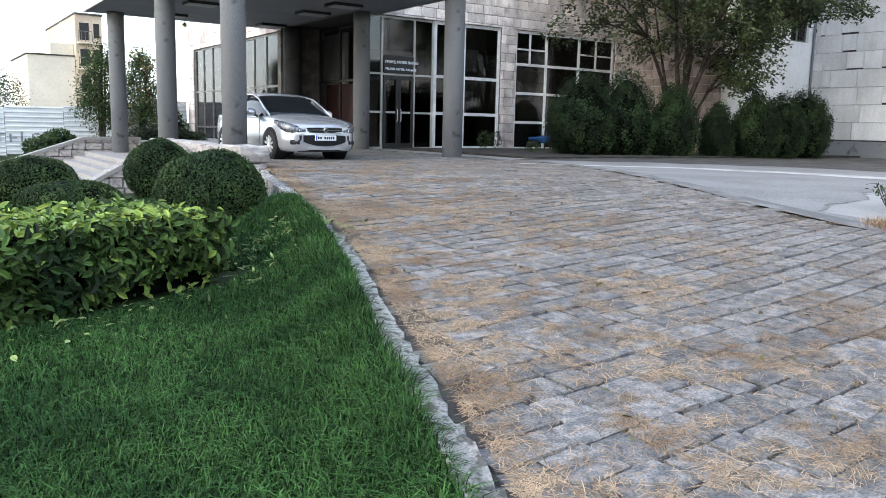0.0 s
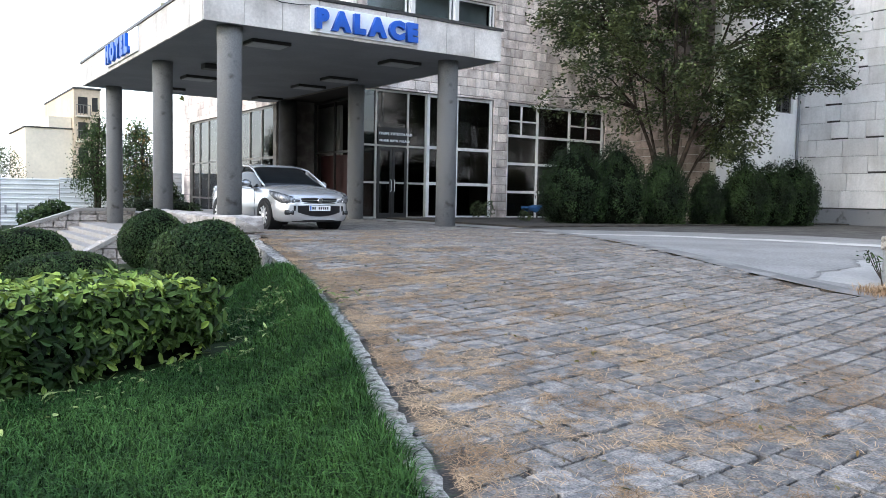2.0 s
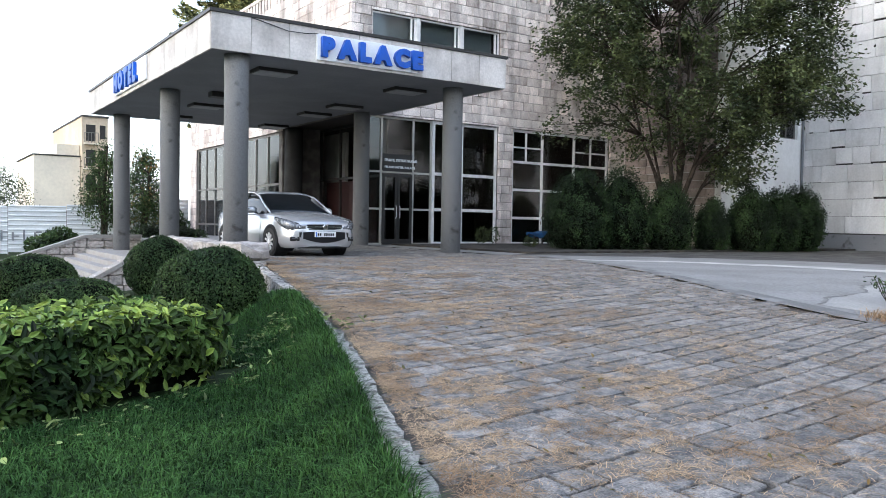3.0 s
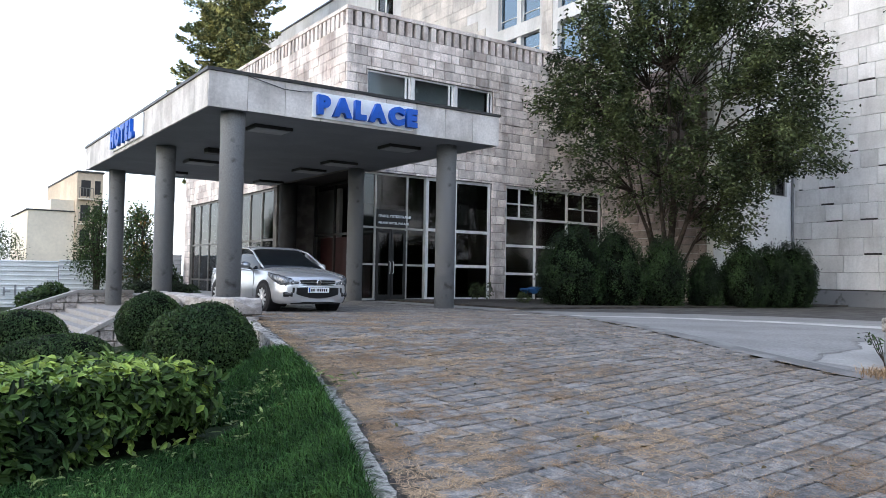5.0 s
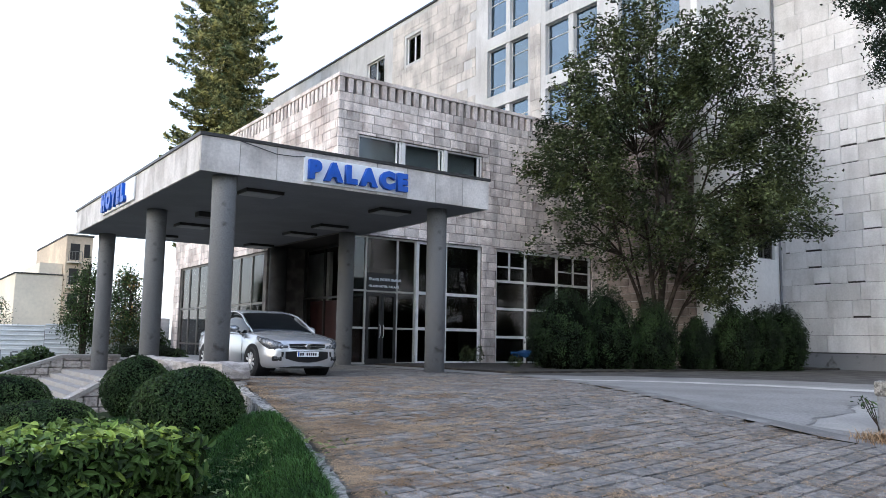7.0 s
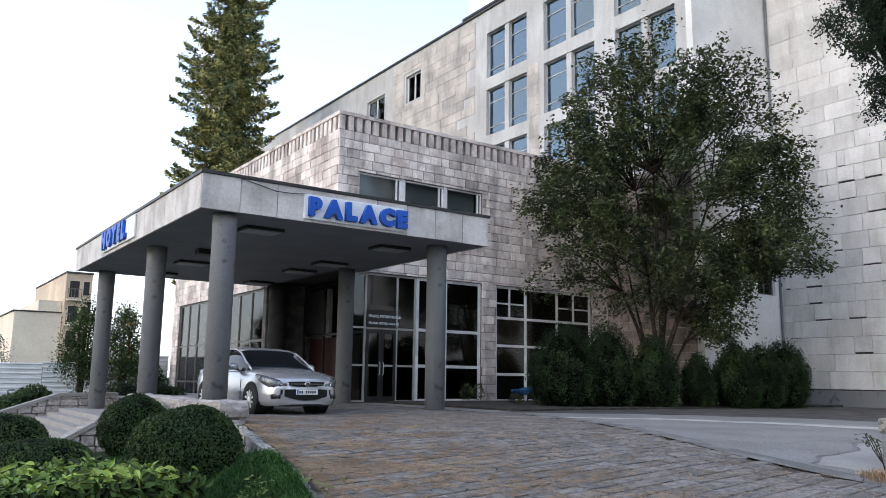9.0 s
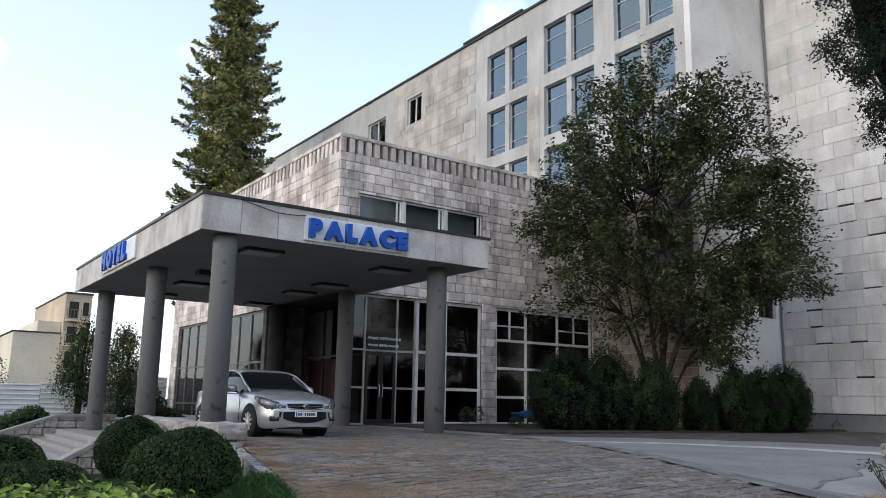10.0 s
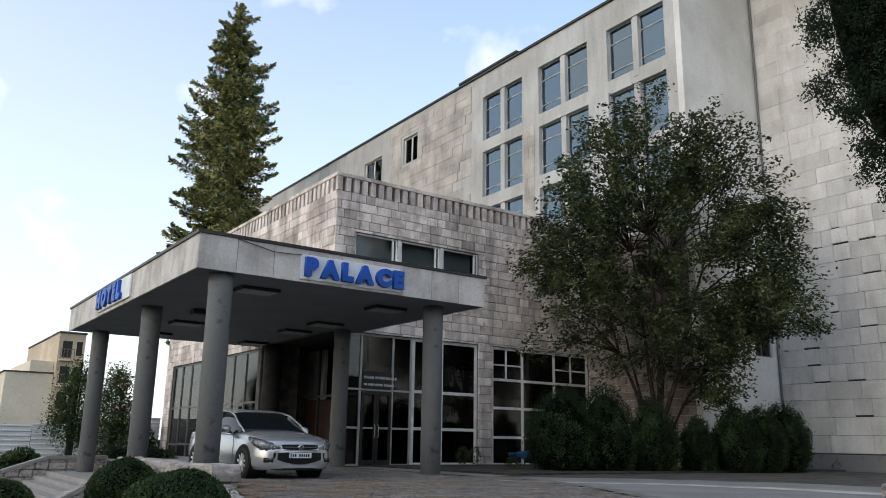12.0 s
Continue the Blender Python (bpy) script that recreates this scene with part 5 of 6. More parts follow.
BLACK = material("black_plastic", (0.010, 0.010, 0.011), 0.6, vary=0.08, scale=5, fine=60, bump=0.05, spec=0.2)
RUBBER = material("tyre_rubber", (0.018, 0.018, 0.018), 0.85, vary=0.15, scale=6, fine=60, bump=0.2)
CHROME = material("chrome", (0.75, 0.75, 0.76), 0.12, 1.0, vary=0.02, scale=3, fine=40, bump=0.0)
LAMP_GLASS = material("clear_lamp_glass", (0.22, 0.23, 0.25), 0.08, 0.4, vary=0.3, scale=22, fine=60, bump=0.1)
PLATE = material("white_plate", (0.72, 0.73, 0.74), 0.4, vary=0.03, scale=5, fine=50, bump=0.0)

car = empty("car", (7.75, 16.28, 0.0), 3.0)
tagged(car, "silver hatchback parked under the hotel canopy", "car")


def loft(stations, ring):
    """Skin over full rings; ring(station) gives half a section from the sill to the middle as (x, z)."""
    bm = bmesh.new()
    rows = []
    for st in stations:
        half = ring(st)
        full = [(-x, z) for x, z in half] + [(x, z) for x, z in reversed(half) if x > 1e-6]
        rows.append([bm.verts.new((x, st[0], z)) for x, z in full])
    for a, b in zip(rows, rows[1:]):
        for i in range(len(a) - 1):
            bm.faces.new((a[i], a[i + 1], b[i + 1], b[i]))
        bm.faces.new((a[-1], a[0], b[0], b[-1]))
    bm.faces.new(rows[0])
    bm.faces.new(list(reversed(rows[-1])))
    bmesh.ops.recalc_face_normals(bm, faces=bm.faces)
    return bm


# y, half width, sill, shoulder, middle of bonnet
BODY = [(0.0, 0.56, 0.26, 0.65, 0.715), (0.03, 0.69, 0.22, 0.69, 0.77), (0.12, 0.80, 0.20, 0.745, 0.835), (0.3, 0.865, 0.19, 0.81, 0.90), (0.6, 0.895, 0.19, 0.87, 0.965),
        (0.95, 0.905, 0.19, 0.91, 1.01), (1.3, 0.905, 0.19, 0.935, 1.04), (2.2, 0.905, 0.19, 0.945, 1.0), (3.2, 0.905, 0.19, 0.975, 1.01), (3.8, 0.895, 0.2, 0.99, 1.02),
        (4.15, 0.87, 0.24, 0.985, 1.0), (4.36, 0.80, 0.3, 0.90, 0.93), (4.42, 0.66, 0.36, 0.80, 0.82)]


def body_ring(st):
    y, w, zb, zs, zm = st
    return [(w * 0.90, zb), (w * 0.985, zb + 0.12), (w, zb + (zs - zb) * 0.45), (w * 0.985, zb + (zs - zb) * 0.72), (w * 0.955, zs - 0.02), (w * 0.87, zs + (zm - zs) * 0.45), (w * 0.55, zs + (zm - zs) * 0.86), (0.0, zm)]


part("body", loft(BODY, body_ring), PAINT, car, smooth=True)
CABIN = [(1.12, 0.80, 0.93, 0.75, 0.99), (1.5, 0.83, 0.93, 0.72, 1.20), (1.9, 0.845, 0.94, 0.67, 1.415), (2.3, 0.85, 0.945, 0.64, 1.50), (2.75, 0.85, 0.955, 0.62, 1.52), (3.3, 0.845, 0.97, 0.60, 1.475), (3.8, 0.82, 0.98, 0.575, 1.40), (4.1, 0.79, 0.975, 0.58, 1.22), (4.3, 0.76, 0.95, 0.6, 1.0)]
part("glasshouse", loft(CABIN, lambda s: [(s[1], s[2] - 0.05), (s[1], s[2]), (s[1] + (s[3] - s[1]) * 0.5, s[2] + (s[4] - s[2]) * 0.55), (s[3], s[4] - 0.035), (s[3] * 0.7, s[4] - 0.005), (0.0, s[4])]), CAR_GLASS, car, "dark tinted windows", smooth=True)
ROOF = [s for s in CABIN if 2.2 < s[0] < 4.2]
ROOF = [(2.1, 0, 0, 0.655, 1.46)] + ROOF[:-1]
part("roof", loft(ROOF, lambda s: [(s[3] + 0.02, s[4] - 0.06), (s[3] + 0.012, s[4] - 0.02), (s[3] * 0.7, s[4] + 0.012), (0.0, s[4] + 0.016)]), PAINT, car, smooth=True)
for sx in (-1, 1):
    part("windscreen_pillar", tube([(sx * 0.80, 1.15, 0.985), (sx * 0.775, 1.5, 1.17), (sx * 0.72, 1.9, 1.375), (sx * 0.665, 2.3, 1.465), (sx * 0.64, 2.75, 1.48), (sx * 0.62, 3.3, 1.44), (sx * 0.60, 3.8, 1.36), (sx * 0.66, 4.15, 1.15)], 0.024, 8), PAINT, car, smooth=True)
    part("door_pillar", tube([(sx * 0.86, 2.55, 0.95), (sx * 0.76, 2.6, 1.22), (sx * 0.64, 2.65, 1.45)], 0.03, 6), BLACK, car)
    part("rear_pillar", tube([(sx * 0.845, 3.65, 0.97), (sx * 0.74, 3.72, 1.18), (sx * 0.61, 3.75, 1.37)], 0.07, 6), PAINT, car, smooth=True)
    part("window_trim", tube([(sx * 0.868, 1.3, 0.935), (sx * 0.872, 2.5, 0.957), (sx * 0.865, 3.6, 0.985)], 0.012, 6), CHROME, car)
    # wing mirror
    bm = lump(bmesh.new(), (0.13, 0.085, 0.085), 2.0, 0.05, 1, 3)
    bm.transform(Matrix.Translation((sx * 1.0, 1.72, 1.05)))
    mirror = part("wing_mirror", bm, PAINT, car, smooth=True)
    part("mirror_glass", box(sx * 1.0 - 0.09, sx * 1.0 + 0.09, 1.79, 1.80, 0.97, 1.07), CHROME, mirror)
    part("mirror_foot", tube([(sx * 0.85, 1.7, 0.97), (sx * 0.95, 1.72, 0.99)], 0.025, 6), BLACK, mirror)
    part("door_handle", tube([(sx * 0.905, 2.32, 0.82), (sx * 0.925, 2.36, 0.825), (sx * 0.925, 2.48, 0.828), (sx * 0.905, 2.52, 0.828)], 0.014, 6), PAINT, car)
    # door seams and sill
    part("door_seam", box(sx * 0.902 - 0.004, sx * 0.902 + 0.004, 1.46, 1.468, 0.32, 0.9), BLACK, car)
    part("sill_trim", box(sx * 0.86 - 0.05, sx * 0.86 + 0.05, 1.15, 3.15, 0.17, 0.235, 0.02), BLACK, car)
    # headlamp: a swept lens over the corner
    bm = bmesh.new()
    rows = []
    for y, x, z0, z1 in ((0.010, 0.45, 0.61, 0.695), (0.035, 0.62, 0.575, 0.745), (0.10, 0.755, 0.575, 0.79), (0.22, 0.84, 0.61, 0.83), (0.42, 0.89, 0.69, 0.86), (0.68, 0.90, 0.80, 0.885)):
        rows.append([bm.verts.new((sx * (x + o), y - o * 0.9, z)) for z, o in ((z0, 0.0), (z0 + (z1 - z0) * 0.3, 0.022), (z0 + (z1 - z0) * 0.75, 0.018), (z1, -0.02))])
    for a, b in zip(rows, rows[1:]):
        for i in range(3):
            bm.faces.new((a[i], a[i + 1], b[i + 1], b[i]))
    bmesh.ops.recalc_face_normals(bm, faces=bm.faces)
    bmesh.ops.solidify(bm, geom=bm.faces[:], thickness=0.02)
    head = part("headlight", bm, LAMP_GLASS, car, "clear swept headlight", smooth=True)
    for px, py, pz, r, turn in ((0.625, 0.026, 0.655, 0.036, 18), (0.765, 0.097, 0.69, 0.04, 40)):
        bm = revolve([(r, -0.02), (r, 0.004), (r * 0.55, 0.010)], 16)
        bm.transform(pose(sx * px, py, pz, 90, 0, sx * turn))
        part("projector", bm, FRAME, head, "bright round reflector")
    # fog lamp recess with its lamp
    bm = bmesh.new()
    add_box(bm, sx * 0.70 - 0.11, sx * 0.70 + 0.11, 0.004, 0.12, 0.345, 0.455, 0.035)
    bm.transform(pose(0, 0, 0))
    fog = part("fog_recess", bm, BLACK, car)
    fog.matrix_basis = Matrix.Translation((sx * 0.62, 0.05, 0)) @ pose(0, 0, 0, 0, 0, sx * 24) @ Matrix.Translation((-sx * 0.62, -0.05, 0))
    part("fog_lamp", box(sx * 0.70 - 0.07, sx * 0.70 + 0.07, -0.004, 0.04, 0.40, 0.43, 0.012), LAMP_GLASS, fog)
    for wy in (0.92, 3.61):
        bm = revolve([(0.385, 0.0), (0.385, 0.30), (0.375, 0.31)], 32)
        bm.transform(pose(sx * 0.602, wy, 0.335, 0, sx * 90))
        part("wheel_arch", bm, BLACK, car)
        wheel = empty("wheel", (0, 0, 0))
        wheel.parent = car
        wheel.matrix_basis = pose(sx * 0.72, wy, 0.318, 0, sx * 90)
        part("tyre", revolve([(0.22, 0.0), (0.30, 0.005), (0.318, 0.03), (0.318, 0.185), (0.30, 0.21), (0.232, 0.212), (0.225, 0.19)], 36), RUBBER, wheel, smooth=True)
        part("rim", revolve([(0.226, 0.15), (0.228, 0.208), (0.21, 0.21), (0.20, 0.185), (0.05, 0.18), (0.045, 0.2)], 30), BLACK, wheel)
        bm = bmesh.new()
        for k in range(10):
            a = 2 * math.pi * k / 10
            sp = box(0.035, 0.215, -0.022, 0.022, 0.187, 0.213)
            sp.transform(Matrix.Rotation(a, 4, "Z"))
            me = mesh_of(sp)
            bm.from_mesh(me)
            bpy.data.meshes.remove(me)
        part("spokes", bm, FRAME_WIN, wheel)
        part("hub_cap", revolve([(0.055, 0.186), (0.055, 0.214), (0.04, 0.222)], 16), FRAME, wheel)
# nose: grille, bar, badge, lower intake, plate
def nose_bar(z0, z1, half, y, thick, mat, name, parent=car, bow=0.10, label="", taper=0.0):
    bm = bmesh.new()
    n = 12
    rows = []
    for k in range(n + 1):
        u = -1 + 2 * k / n
        yy = y + bow * u * u
        t = taper * abs(u) ** 2
        rows.append([bm.verts.new((half * u, yy - thick, z0 + t)), bm.verts.new((half * u, yy - thick, z1 - t * 0.12)), bm.verts.new((half * u, yy + 0.06, z1 - t * 0.12)), bm.verts.new((half * u, yy + 0.06, z0 + t))])
    for a, b in zip(rows, rows[1:]):
        for i in range(4):
            bm.faces.new((a[i], a[(i + 1) % 4], b[(i + 1) % 4], b[i]))
    bm.faces.new(rows[0])
    bm.faces.new(list(reversed(rows[-1])))
    bmesh.ops.recalc_face_normals(bm, faces=bm.faces)
    return part(name, bm, mat, parent, label)


nose_bar(0.235, 0.29, 0.60, -0.004, 0.02, PAINT, "bumper_lip", bow=0.05)
nose_bar(0.615, 0.725, 0.44, -0.004, 0.016, BLACK, "grille", bow=0.012, taper=0.03)
nose_bar(0.66, 0.687, 0.44, -0.006, 0.024, CHROME, "grille_bar", bow=0.012)
nose_bar(0.607, 0.621, 0.40, -0.006, 0.022, CHROME, "grille_bar", bow=0.012)
nose_bar(0.315, 0.565, 0.62, -0.004, 0.018, BLACK, "lower_intake", bow=0.03, taper=0.13)
nose_bar(0.19, 0.245, 0.62, 0.0, 0.005, BLACK, "splitter", bow=0.07)
badge = revolve([(0.055, 0.0), (0.06, 0.012), (0.045, 0.02)], 20)
badge.transform(pose(0, -0.035, 0.672, 90))
part("badge", badge, CHROME, car, "plain round chrome badge")
plate = part("number_plate", box(-0.26, 0.26, -0.055, -0.02, 0.445, 0.558, 0.004), PLATE, car, "white number plate")
for k in range(8):
    if k != 2:
        part("plate_bar", box(-0.20 + 0.053 * k, -0.165 + 0.053 * k, -0.0575, -0.0555, 0.472, 0.532), BLACK, plate)
part("plate_band", box(-0.255, -0.222, -0.0575, -0.0555, 0.45, 0.553), BLUE, plate)
part("wiper", tube([(-0.55, 1.2, 0.985), (0.0, 1.24, 1.005), (0.25, 1.3, 1.04)], 0.008, 5), BLACK, car)

# ---- lawn grass, straw, fallen leaves ----
g = np.random.default_rng(301)


def blades(name, n, x, y, z, height, width, lean, mat, label):
    a = g.uniform(0, 2 * np.pi, n)
    d = np.stack([np.cos(a), np.sin(a), 0 * a], 1)
    s = np.stack([-np.sin(a), np.cos(a), 0 * a], 1)
    p = np.stack([x, y, z], 1)
    H, W, Q = height[:, None], width[:, None], lean[:, None]
    up = np.array([0, 0, 1.0])
    v = np.stack([p - s * W / 2, p + s * W / 2, p + up * H * 0.6 + d * H * Q * 0.35 - s * W * 0.4, p + up * H * 0.6 + d * H * Q * 0.35 + s * W * 0.4, p + up * H * (1 - 0.3 * Q) + d * H * Q], 1).reshape(-1, 3)
    b = 5 * np.arange(n)[:, None]
    f = np.concatenate([b + [[0, 1, 3]], b + [[0, 3, 2]], b + [[2, 3, 4]]])
    ob = new(name, quads_mesh(name, v, f, mat))
    return tagged(ob, label, "grass", kind="stuff")


n = 420000
y = 1.2 + 14.5 * g.uniform(0, 1, n) ** 1.5
x = curve_x(KERB, np.minimum(y, 13.2)) - 0.16 - (0.2 + 5.0 * g.uniform(0, 1, n) ** 1.1) + 0.2
s = along(x, y)
lat = 0.8285 * x - 0.56 * y
vis = (np.abs(lat) < 0.62 * s + 0.4) & (s > 1.6)
# bare earth under the hedge
hx, hy = x - 0.94, y - 7.37
ca, sa = math.cos(math.radians(24)), math.sin(math.radians(24))
lx, ly = hx * ca + hy * sa, -hx * sa + hy * ca
bare = (lx > -3) & (lx < 1.55) & (ly > -1.0) & (ly < 0.9)
patch = np.sin(3.1 * x + 1.3 * y) * np.sin(2.3 * y - 1.1 * x) + 0.6 * np.sin(7 * x) * np.sin(6 * y)
keep = vis & ~bare & (g.uniform(-1.5, 1.2, n) < 0.35 * patch + 1.1)
x, y, patch = x[keep], y[keep], patch[keep]
hh = g.uniform(0.05, 0.125, len(x)) * (1 + 0.12 * patch) * np.where(curve_x(KERB, y) - x < 0.42, 1.5, 1.0)
blades("grass", len(x), x, y, lawn_z(x, y), hh, g.uniform(0.004, 0.010, len(x)), g.uniform(0.2, 1.5, len(x)), GRASS, "thick green unmown lawn grass")

# the rest of the lawn round the viewer, thinner
n = 130000
y = -3.8 + 19.5 * g.uniform(0, 1, n)
x = curve_x(KERB, np.minimum(y, 13.2)) - 0.2 - 9.0 * g.uniform(0, 1, n) ** 1.2
s = along(x, y)
lat = 0.8285 * x - 0.56 * y
hx, hy = x - 0.80, y - 7.31
lx, ly = hx * ca + hy * sa, -hx * sa + hy * ca
keep = ~((np.abs(lat) < 0.62 * s + 0.4) & (s > 1.6)) & (np.hypot(x, y) > 0.5) & ~((lx > -3) & (lx < 1.55) & (np.abs(ly) < 0.9))
x, y = x[keep], y[keep]
n = len(x)
blades("lawn_grass", n, x, y, lawn_z(x, y), g.uniform(0.05, 0.12, n), g.uniform(0.006, 0.014, n), g.uniform(0.2, 1.5, n), GRASS, "green unmown lawn grass further from the drive")

# fallen clippings and leaves round the hedge
n = 420
lx, ly = g.uniform(-1.6, 2.6, n), g.normal(-1.05, 0.28, n)
right = g.random(n) < 0.45
lx = np.where(right, g.normal(2.15, 0.32, n), lx)
ly = np.where(right, g.normal(-0.35, 0.3, n), ly)
x, y = 0.94 + lx * ca - ly * sa, 7.37 + lx * sa + ly * ca
ob = leaves("fallen_leaves", np.stack([x, y, lawn_z(x, y) + 0.03 + 0.05 * g.random(n)], 1), g.normal(size=(n, 3)) * 0.35 + [0, 0, 1], g.uniform(0.05, 0.13, n), g.uniform(0.02, 0.045, n), DEADLEAF, None, 0.15, g, True)
tagged(ob, "pale hedge clippings and fallen leaves on the grass", "leaves", kind="stuff")

# longer grass that leans against the kerb
n = 16000
y = g.uniform(1.5, 9.5, n)
x = curve_x(KERB, y) - 0.13 - 0.28 * g.uniform(0, 1, n) ** 1.6
tuft = np.array([noise.noise(Vector((0.0, b * 2.3, 5.0))) for b in y.tolist()])
keep = g.uniform(0, 1, n) < np.clip(0.5 + 1.2 * tuft, 0.1, 1)
x, y = x[keep], y[keep]
n = len(x)
blades("kerb_grass", n, x, y, lawn_z(x, y), g.uniform(0.05, 0.13, n), g.uniform(0.004, 0.008, n), g.uniform(0.1, 0.9, n), GRASS, "longer green grass growing against the kerb stones")

# ---- granite setts ----
TURN = math.radians(3.5)
E1, E2 = np.array([math.cos(TURN), math.sin(TURN)]), np.array([-math.sin(TURN), math.cos(TURN)])
rng = random.Random(17)
setts = []
row = -14.0
LENGTHS = (0.24, 0.30, 0.37, 0.46)
WIDTHS = (0.215, 0.25, 0.28)
while row < 26:
    w = rng.choice(WIDTHS)
    u = -2.0 - rng.random()
    while u < 18:
        L = rng.choice(LENGTHS)
        c = E1 * (u + L / 2) + E2 * (row + w / 2 + 0.10 * math.sin(0.7 * u + 0.35 * row) + rng.uniform(-0.012, 0.012))
        x, y = c
        lo = float(curve_x(KERB, min(y, 13.2))) + 0.12 if y < 13.2 else 5.5
        hi = (float(curve_x(DRIVE, min(y, 15.9))) if y < 16.5 else 13.0)
        if -1.0 < y < 24.1 and lo + 0.1 * L - 0.06 < x < hi - 0.16:
            setts.append((along(x, y), x, y, L, w))
        u += L
    row += w
setts.sort()
sett_cache = {}


def sett_mesh(L, w, k):
    if (L, w, k) not in sett_cache:
        q = random.Random(hash((L, w)) % 1000 + k)
        gap = 0.010
        bm = bmesh.new()
        rings = []
        for inset, z in ((gap, -0.05), (gap, -0.008), (gap + 0.004, 0.0)):
            rings.append([bm.verts.new((sx * (L / 2 - inset) + q.uniform(-0.012, 0.012), sy * (w / 2 - inset) + q.uniform(-0.006, 0.006), z)) for sx, sy in ((-1, -1), (1, -1), (1, 1), (-1, 1))])
        for a, b in zip(rings, rings[1:]):
            for i in range(4):
                bm.faces.new((a[i], a[(i + 1) % 4], b[(i + 1) % 4], b[i]))
        mid = bm.verts.new((0, 0, q.uniform(0.001, 0.006)))
        for i in range(4):
            bm.faces.new((rings[-1][i], rings[-1][(i + 1) % 4], mid))
        sett_cache[(L, w, k)] = mesh_of(bm, GRANITE, name="sett")
    return sett_cache[(L, w, k)]


slope = math.atan(0.0577)
near = [p for p in setts if p[0] > 1.9][:300]
far = [p for p in setts if p[0] > near[-1][0] or p[0] <= 1.9]
for s, x, y, L, w in near:
    ob = new("sett", sett_mesh(L, w, rng.randrange(2)))
    ob.parent = road
    n = Vector((-0.0577 * 0.56, -0.0577 * 0.8285, 1)).normalized()
    tilt = Vector((0, 0, 1)).rotation_difference(n).to_matrix().to_4x4()
    ob.matrix_basis = Matrix.Translation((x, y, float(road_z(x, y)) + rng.uniform(-0.003, 0.003))) @ tilt @ pose(0, 0, 0, rng.uniform(-0.25, 0.25), rng.uniform(-0.25, 0.25), 3.5 + rng.uniform(-2.2, 2.2))
fv, ff = [], []
for s, x, y, L, w in far:
    b = len(fv)
    dz = rng.uniform(-0.003, 0.003)
    for inset, z in ((0.013, -0.04), (0.016, 0.0)):
        for sx, sy in ((-1, -1), (1, -1), (1, 1), (-1, 1)):
            c = np.array([x, y]) + E1 * sx * (L / 2 - inset) + E2 * sy * (w / 2 - inset) + rng.uniform(-0.006, 0.006)
            fv.append((c[0], c[1], float(road_z(c[0], c[1])) + z + dz))
    ff += [(b + 4, b + 5, b + 6, b + 7)] + [(b + i, b + (i + 1) % 4, b + 4 + (i + 1) % 4, b + 4 + i) for i in range(4)]
ob = new("setts", quads_mesh("setts", fv, ff, GRANITE_J))
ob.parent = road
tagged(ob, kind="stuff")

# dry straw swept over the setts
n = 330000
y = -0.5 + 16.5 * g.uniform(0, 1, n) ** 1.25
lo, hi = curve_x(KERB, np.minimum(y, 13.2)) + 0.06, curve_x(DRIVE, np.minimum(y, 15.9))
tt = g.uniform(0, 1, n) ** 1.25
x = lo + (hi - lo) * tt
s = along(x, y)
lat = 0.8285 * x - 0.56 * y
clump = np.array([noise.noise(Vector((a * 1.0, b * 1.3, 3.0))) + 1.1 * noise.noise(Vector((a * 4.6, b * 5.6, 9.0))) for a, b in zip(x.tolist(), y.tolist())])
chance = np.clip((clump + 0.12) * 1.3, 0, 1) * np.interp(tt, [0, 0.3, 0.65, 1.0], [0.95, 0.85, 0.32, 0.14]) + 0.3 * (x - lo < 0.25) + 0.06 + 0.45 * np.exp(-((x - 5.3) ** 2 / 1.6 + (y - 8.3) ** 2 / 1.4)) * (clump > -0.25)
keep = (np.abs(lat) < 0.62 * s + 0.4) & (s > 1.8) & (g.uniform(0, 1, n) < chance)
x, y, s = x[keep], y[keep], s[keep]
n = len(x)
a = g.uniform(0, 2 * np.pi, n)
L = g.uniform(0.04, 0.13, n)
W = g.uniform(0.0016, 0.0034, n) * (1 + 0.08 * s)
bend = g.normal(size=n) * 0.5
rows_ = []
for q in (-0.5, -0.15, 0.2, 0.5):
    ang = a + bend * q
    px, py = x + np.cos(ang) * L * q, y + np.sin(ang) * L * q
    pz = road_z(px, py) + 0.007 + 0.012 * (0.5 - abs(q)) * g.uniform(0, 1, n)
    for o in (-1, 1):
        rows_.append(np.stack([px - np.sin(ang) * W * o / 2, py + np.cos(ang) * W * o / 2, pz], 1))
v = np.stack(rows_, 1).reshape(-1, 3)
b = 8 * np.arange(n)[:, None]
ob = new("straw", quads_mesh("straw", v, np.concatenate([b + [[0, 1, 3, 2]], b + [[2, 3, 5, 4]], b + [[4, 5, 7, 6]]]), STRAW))
tagged(ob, "scattered tan dry straw on the paved drive", "straw", kind="stuff")

# litter on the setts and a dry weed at the lane's edge
n = 150
y = 1.5 + 12 * g.uniform(0, 1, n)
x = curve_x(KERB, np.minimum(y, 13.2)) + 0.2 + 5.0 * g.uniform(0, 1, n)
ob = leaves("leaf_litter", np.stack([x, y, road_z(x, y) + 0.012], 1), g.normal(size=(n, 3)) * 0.3 + [0, 0, 1], g.uniform(0.03, 0.07, n), g.uniform(0.012, 0.03, n), RUSSET, None, 0.2, g, True)
tagged(ob, "small dry leaves scattered on the paving", "leaves", kind="stuff")
n = 800
a, q = g.uniform(0, 6.28, n), g.uniform(0, 0.36, n)
x, y = 9.42 + np.cos(a) * q * 1.2, 4.62 + np.sin(a) * q
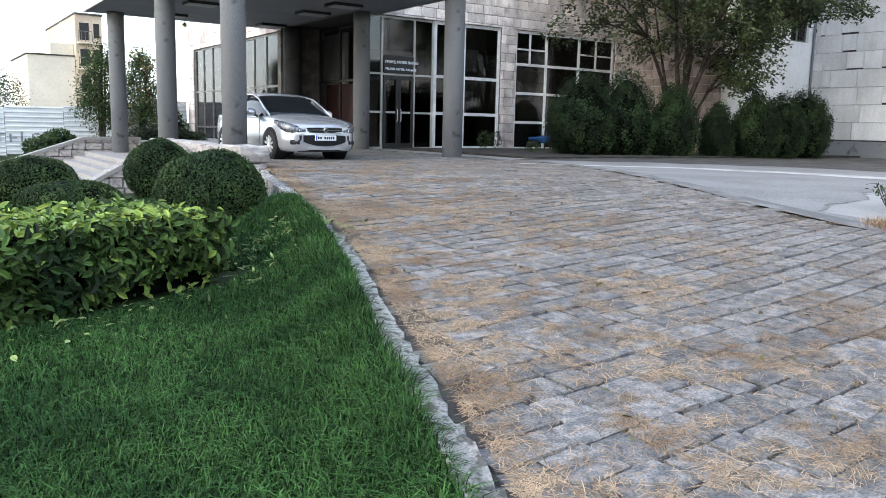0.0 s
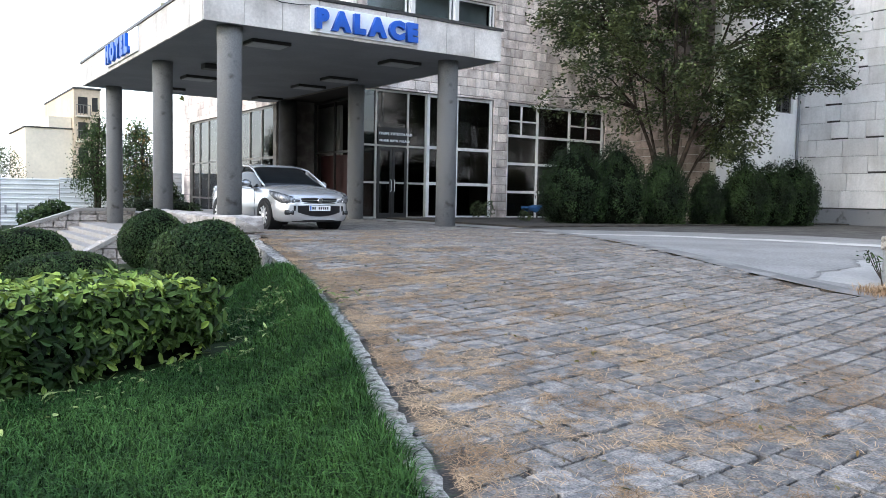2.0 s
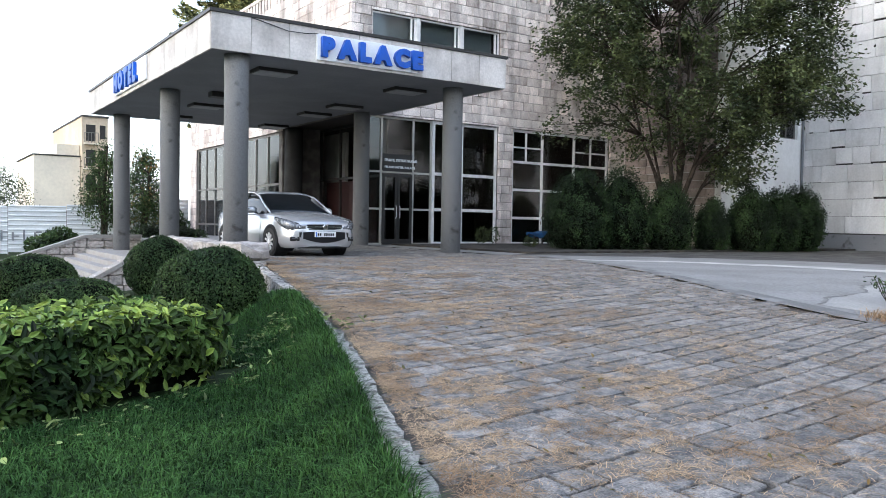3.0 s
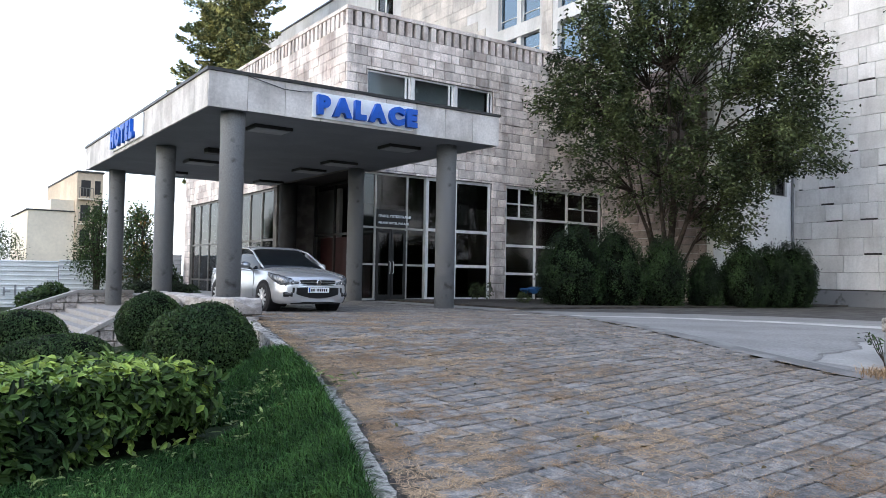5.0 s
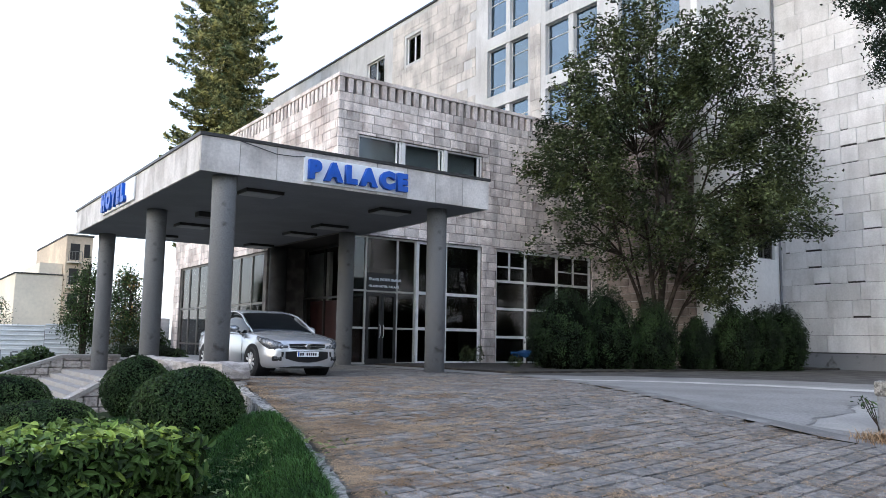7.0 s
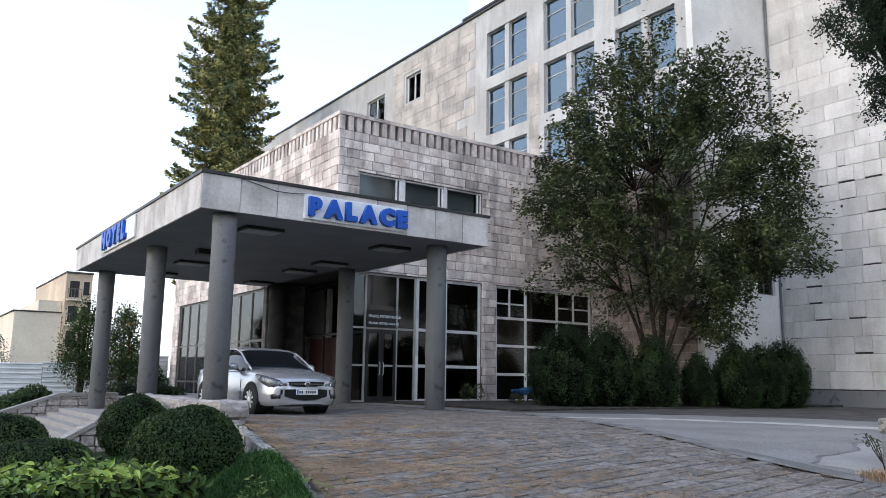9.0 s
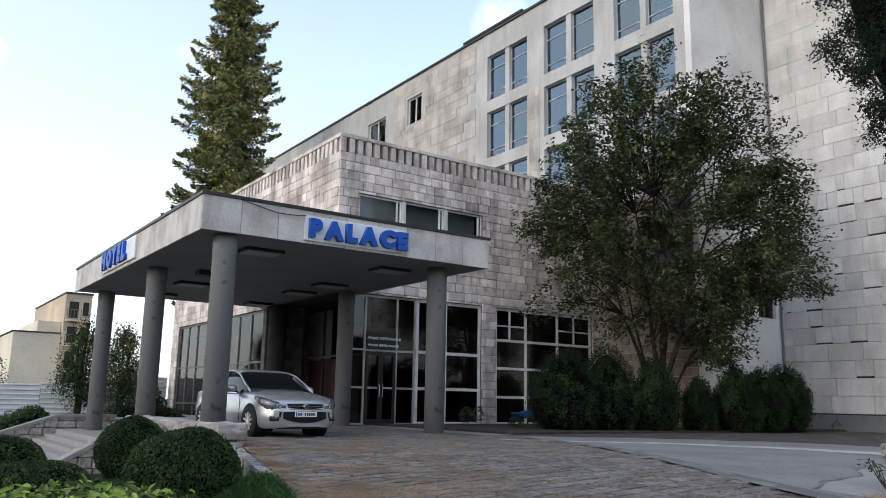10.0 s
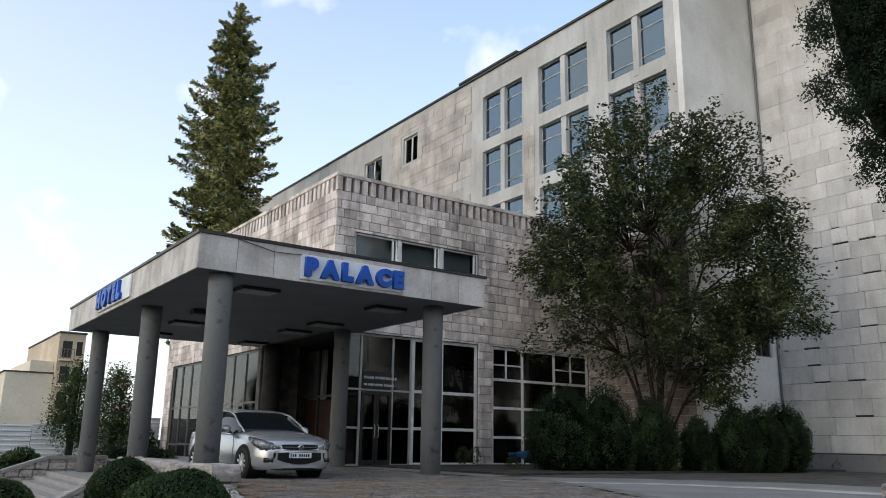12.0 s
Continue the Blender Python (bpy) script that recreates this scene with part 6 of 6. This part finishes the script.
weed = blades("dry_weed", n, x, y, road_z(x, y) - 0.01, g.uniform(0.05, 0.17, n), g.uniform(0.004, 0.008, n), g.uniform(0.5, 1.6, n), STRAW, "clump of dry orange weed at the lane's edge")

# a stub of a gate post with a weed beside it
post = empty("gate_post", (10.22, 4.92, float(road_z(10.22, 4.92)) - 0.03), 20)
tagged(post, "short weathered stone gate post at the lane's edge", "post")
part("shaft", box(-0.14, 0.14, -0.14, 0.14, 0.0, 0.46, 0.015), CONCRETE, post)
part("cap", box(-0.165, 0.165, -0.165, 0.165, 0.462, 0.64, 0.03), KERBSTONE, post, "pale rough stone cap")
sprig = empty("weed", (10.02, 4.98, float(road_z(10.02, 4.98)) - 0.02))
tagged(sprig, "thin leafy weed leaning from the foot of the post", "plant")
stalks, sprig_at = bmesh.new(), []
for k in range(4):
    lean = 0.07 + 0.05 * k
    pts = [(0.03 * k, 0, 0), (-0.3 * lean, 0.3 * lean, 0.22), (-lean * 0.8, lean * 0.55, 0.36 + 0.03 * k), (-lean * 1.3, lean * 0.8, 0.40 + 0.04 * (k % 2))]
    me = mesh_of(tube(pts, [0.007, 0.006, 0.004, 0.002], 5))
    stalks.from_mesh(me)
    bpy.data.meshes.remove(me)
    for q in range(7):
        p = Vector(pts[1]).lerp(Vector(pts[3]), q / 6) + Vector((0, 0, 0.10 * q / 6 * (1 - q / 6)))
        sprig_at.append(np.array(p) + g.normal(size=3) * 0.02)
part("stalk", stalks, BARK, sprig)
sprig_at = np.array(sprig_at)
m = len(sprig_at)
leaves("foliage", sprig_at, g.normal(size=(m, 3)) * 0.5 + [0, 0, 1], g.uniform(0.05, 0.10, m), g.uniform(0.02, 0.035, m), BOX_LEAF, sprig, 0.2, g, True)

# ---- stone blocks of the wing ----
rng = random.Random(29)
front_rects = courses(FX, 26.0, 0.0, WING_TOP, 0.335, (0.38, 0.5, 0.62, 0.75), [h if h[2] > 0 else (h[0] - 0.0, h[1], -1, HEAD) for h in front_holes], rng)
front_rects.sort(key=lambda r: r[0])
lay_blocks(front_rects, "front", FY, 0.06, STONE, wing, rng, joined_mat=STONE_J, limit=300)
side_rects = courses(FY + 0.065, WING_END, -0.3, WING_TOP, 0.335, (0.38, 0.5, 0.62, 0.75), side_holes, rng)
lay_blocks(side_rects, "side", FX, 0.06, STONE, wing, rng, joined_mat=STONE_J, limit=0)
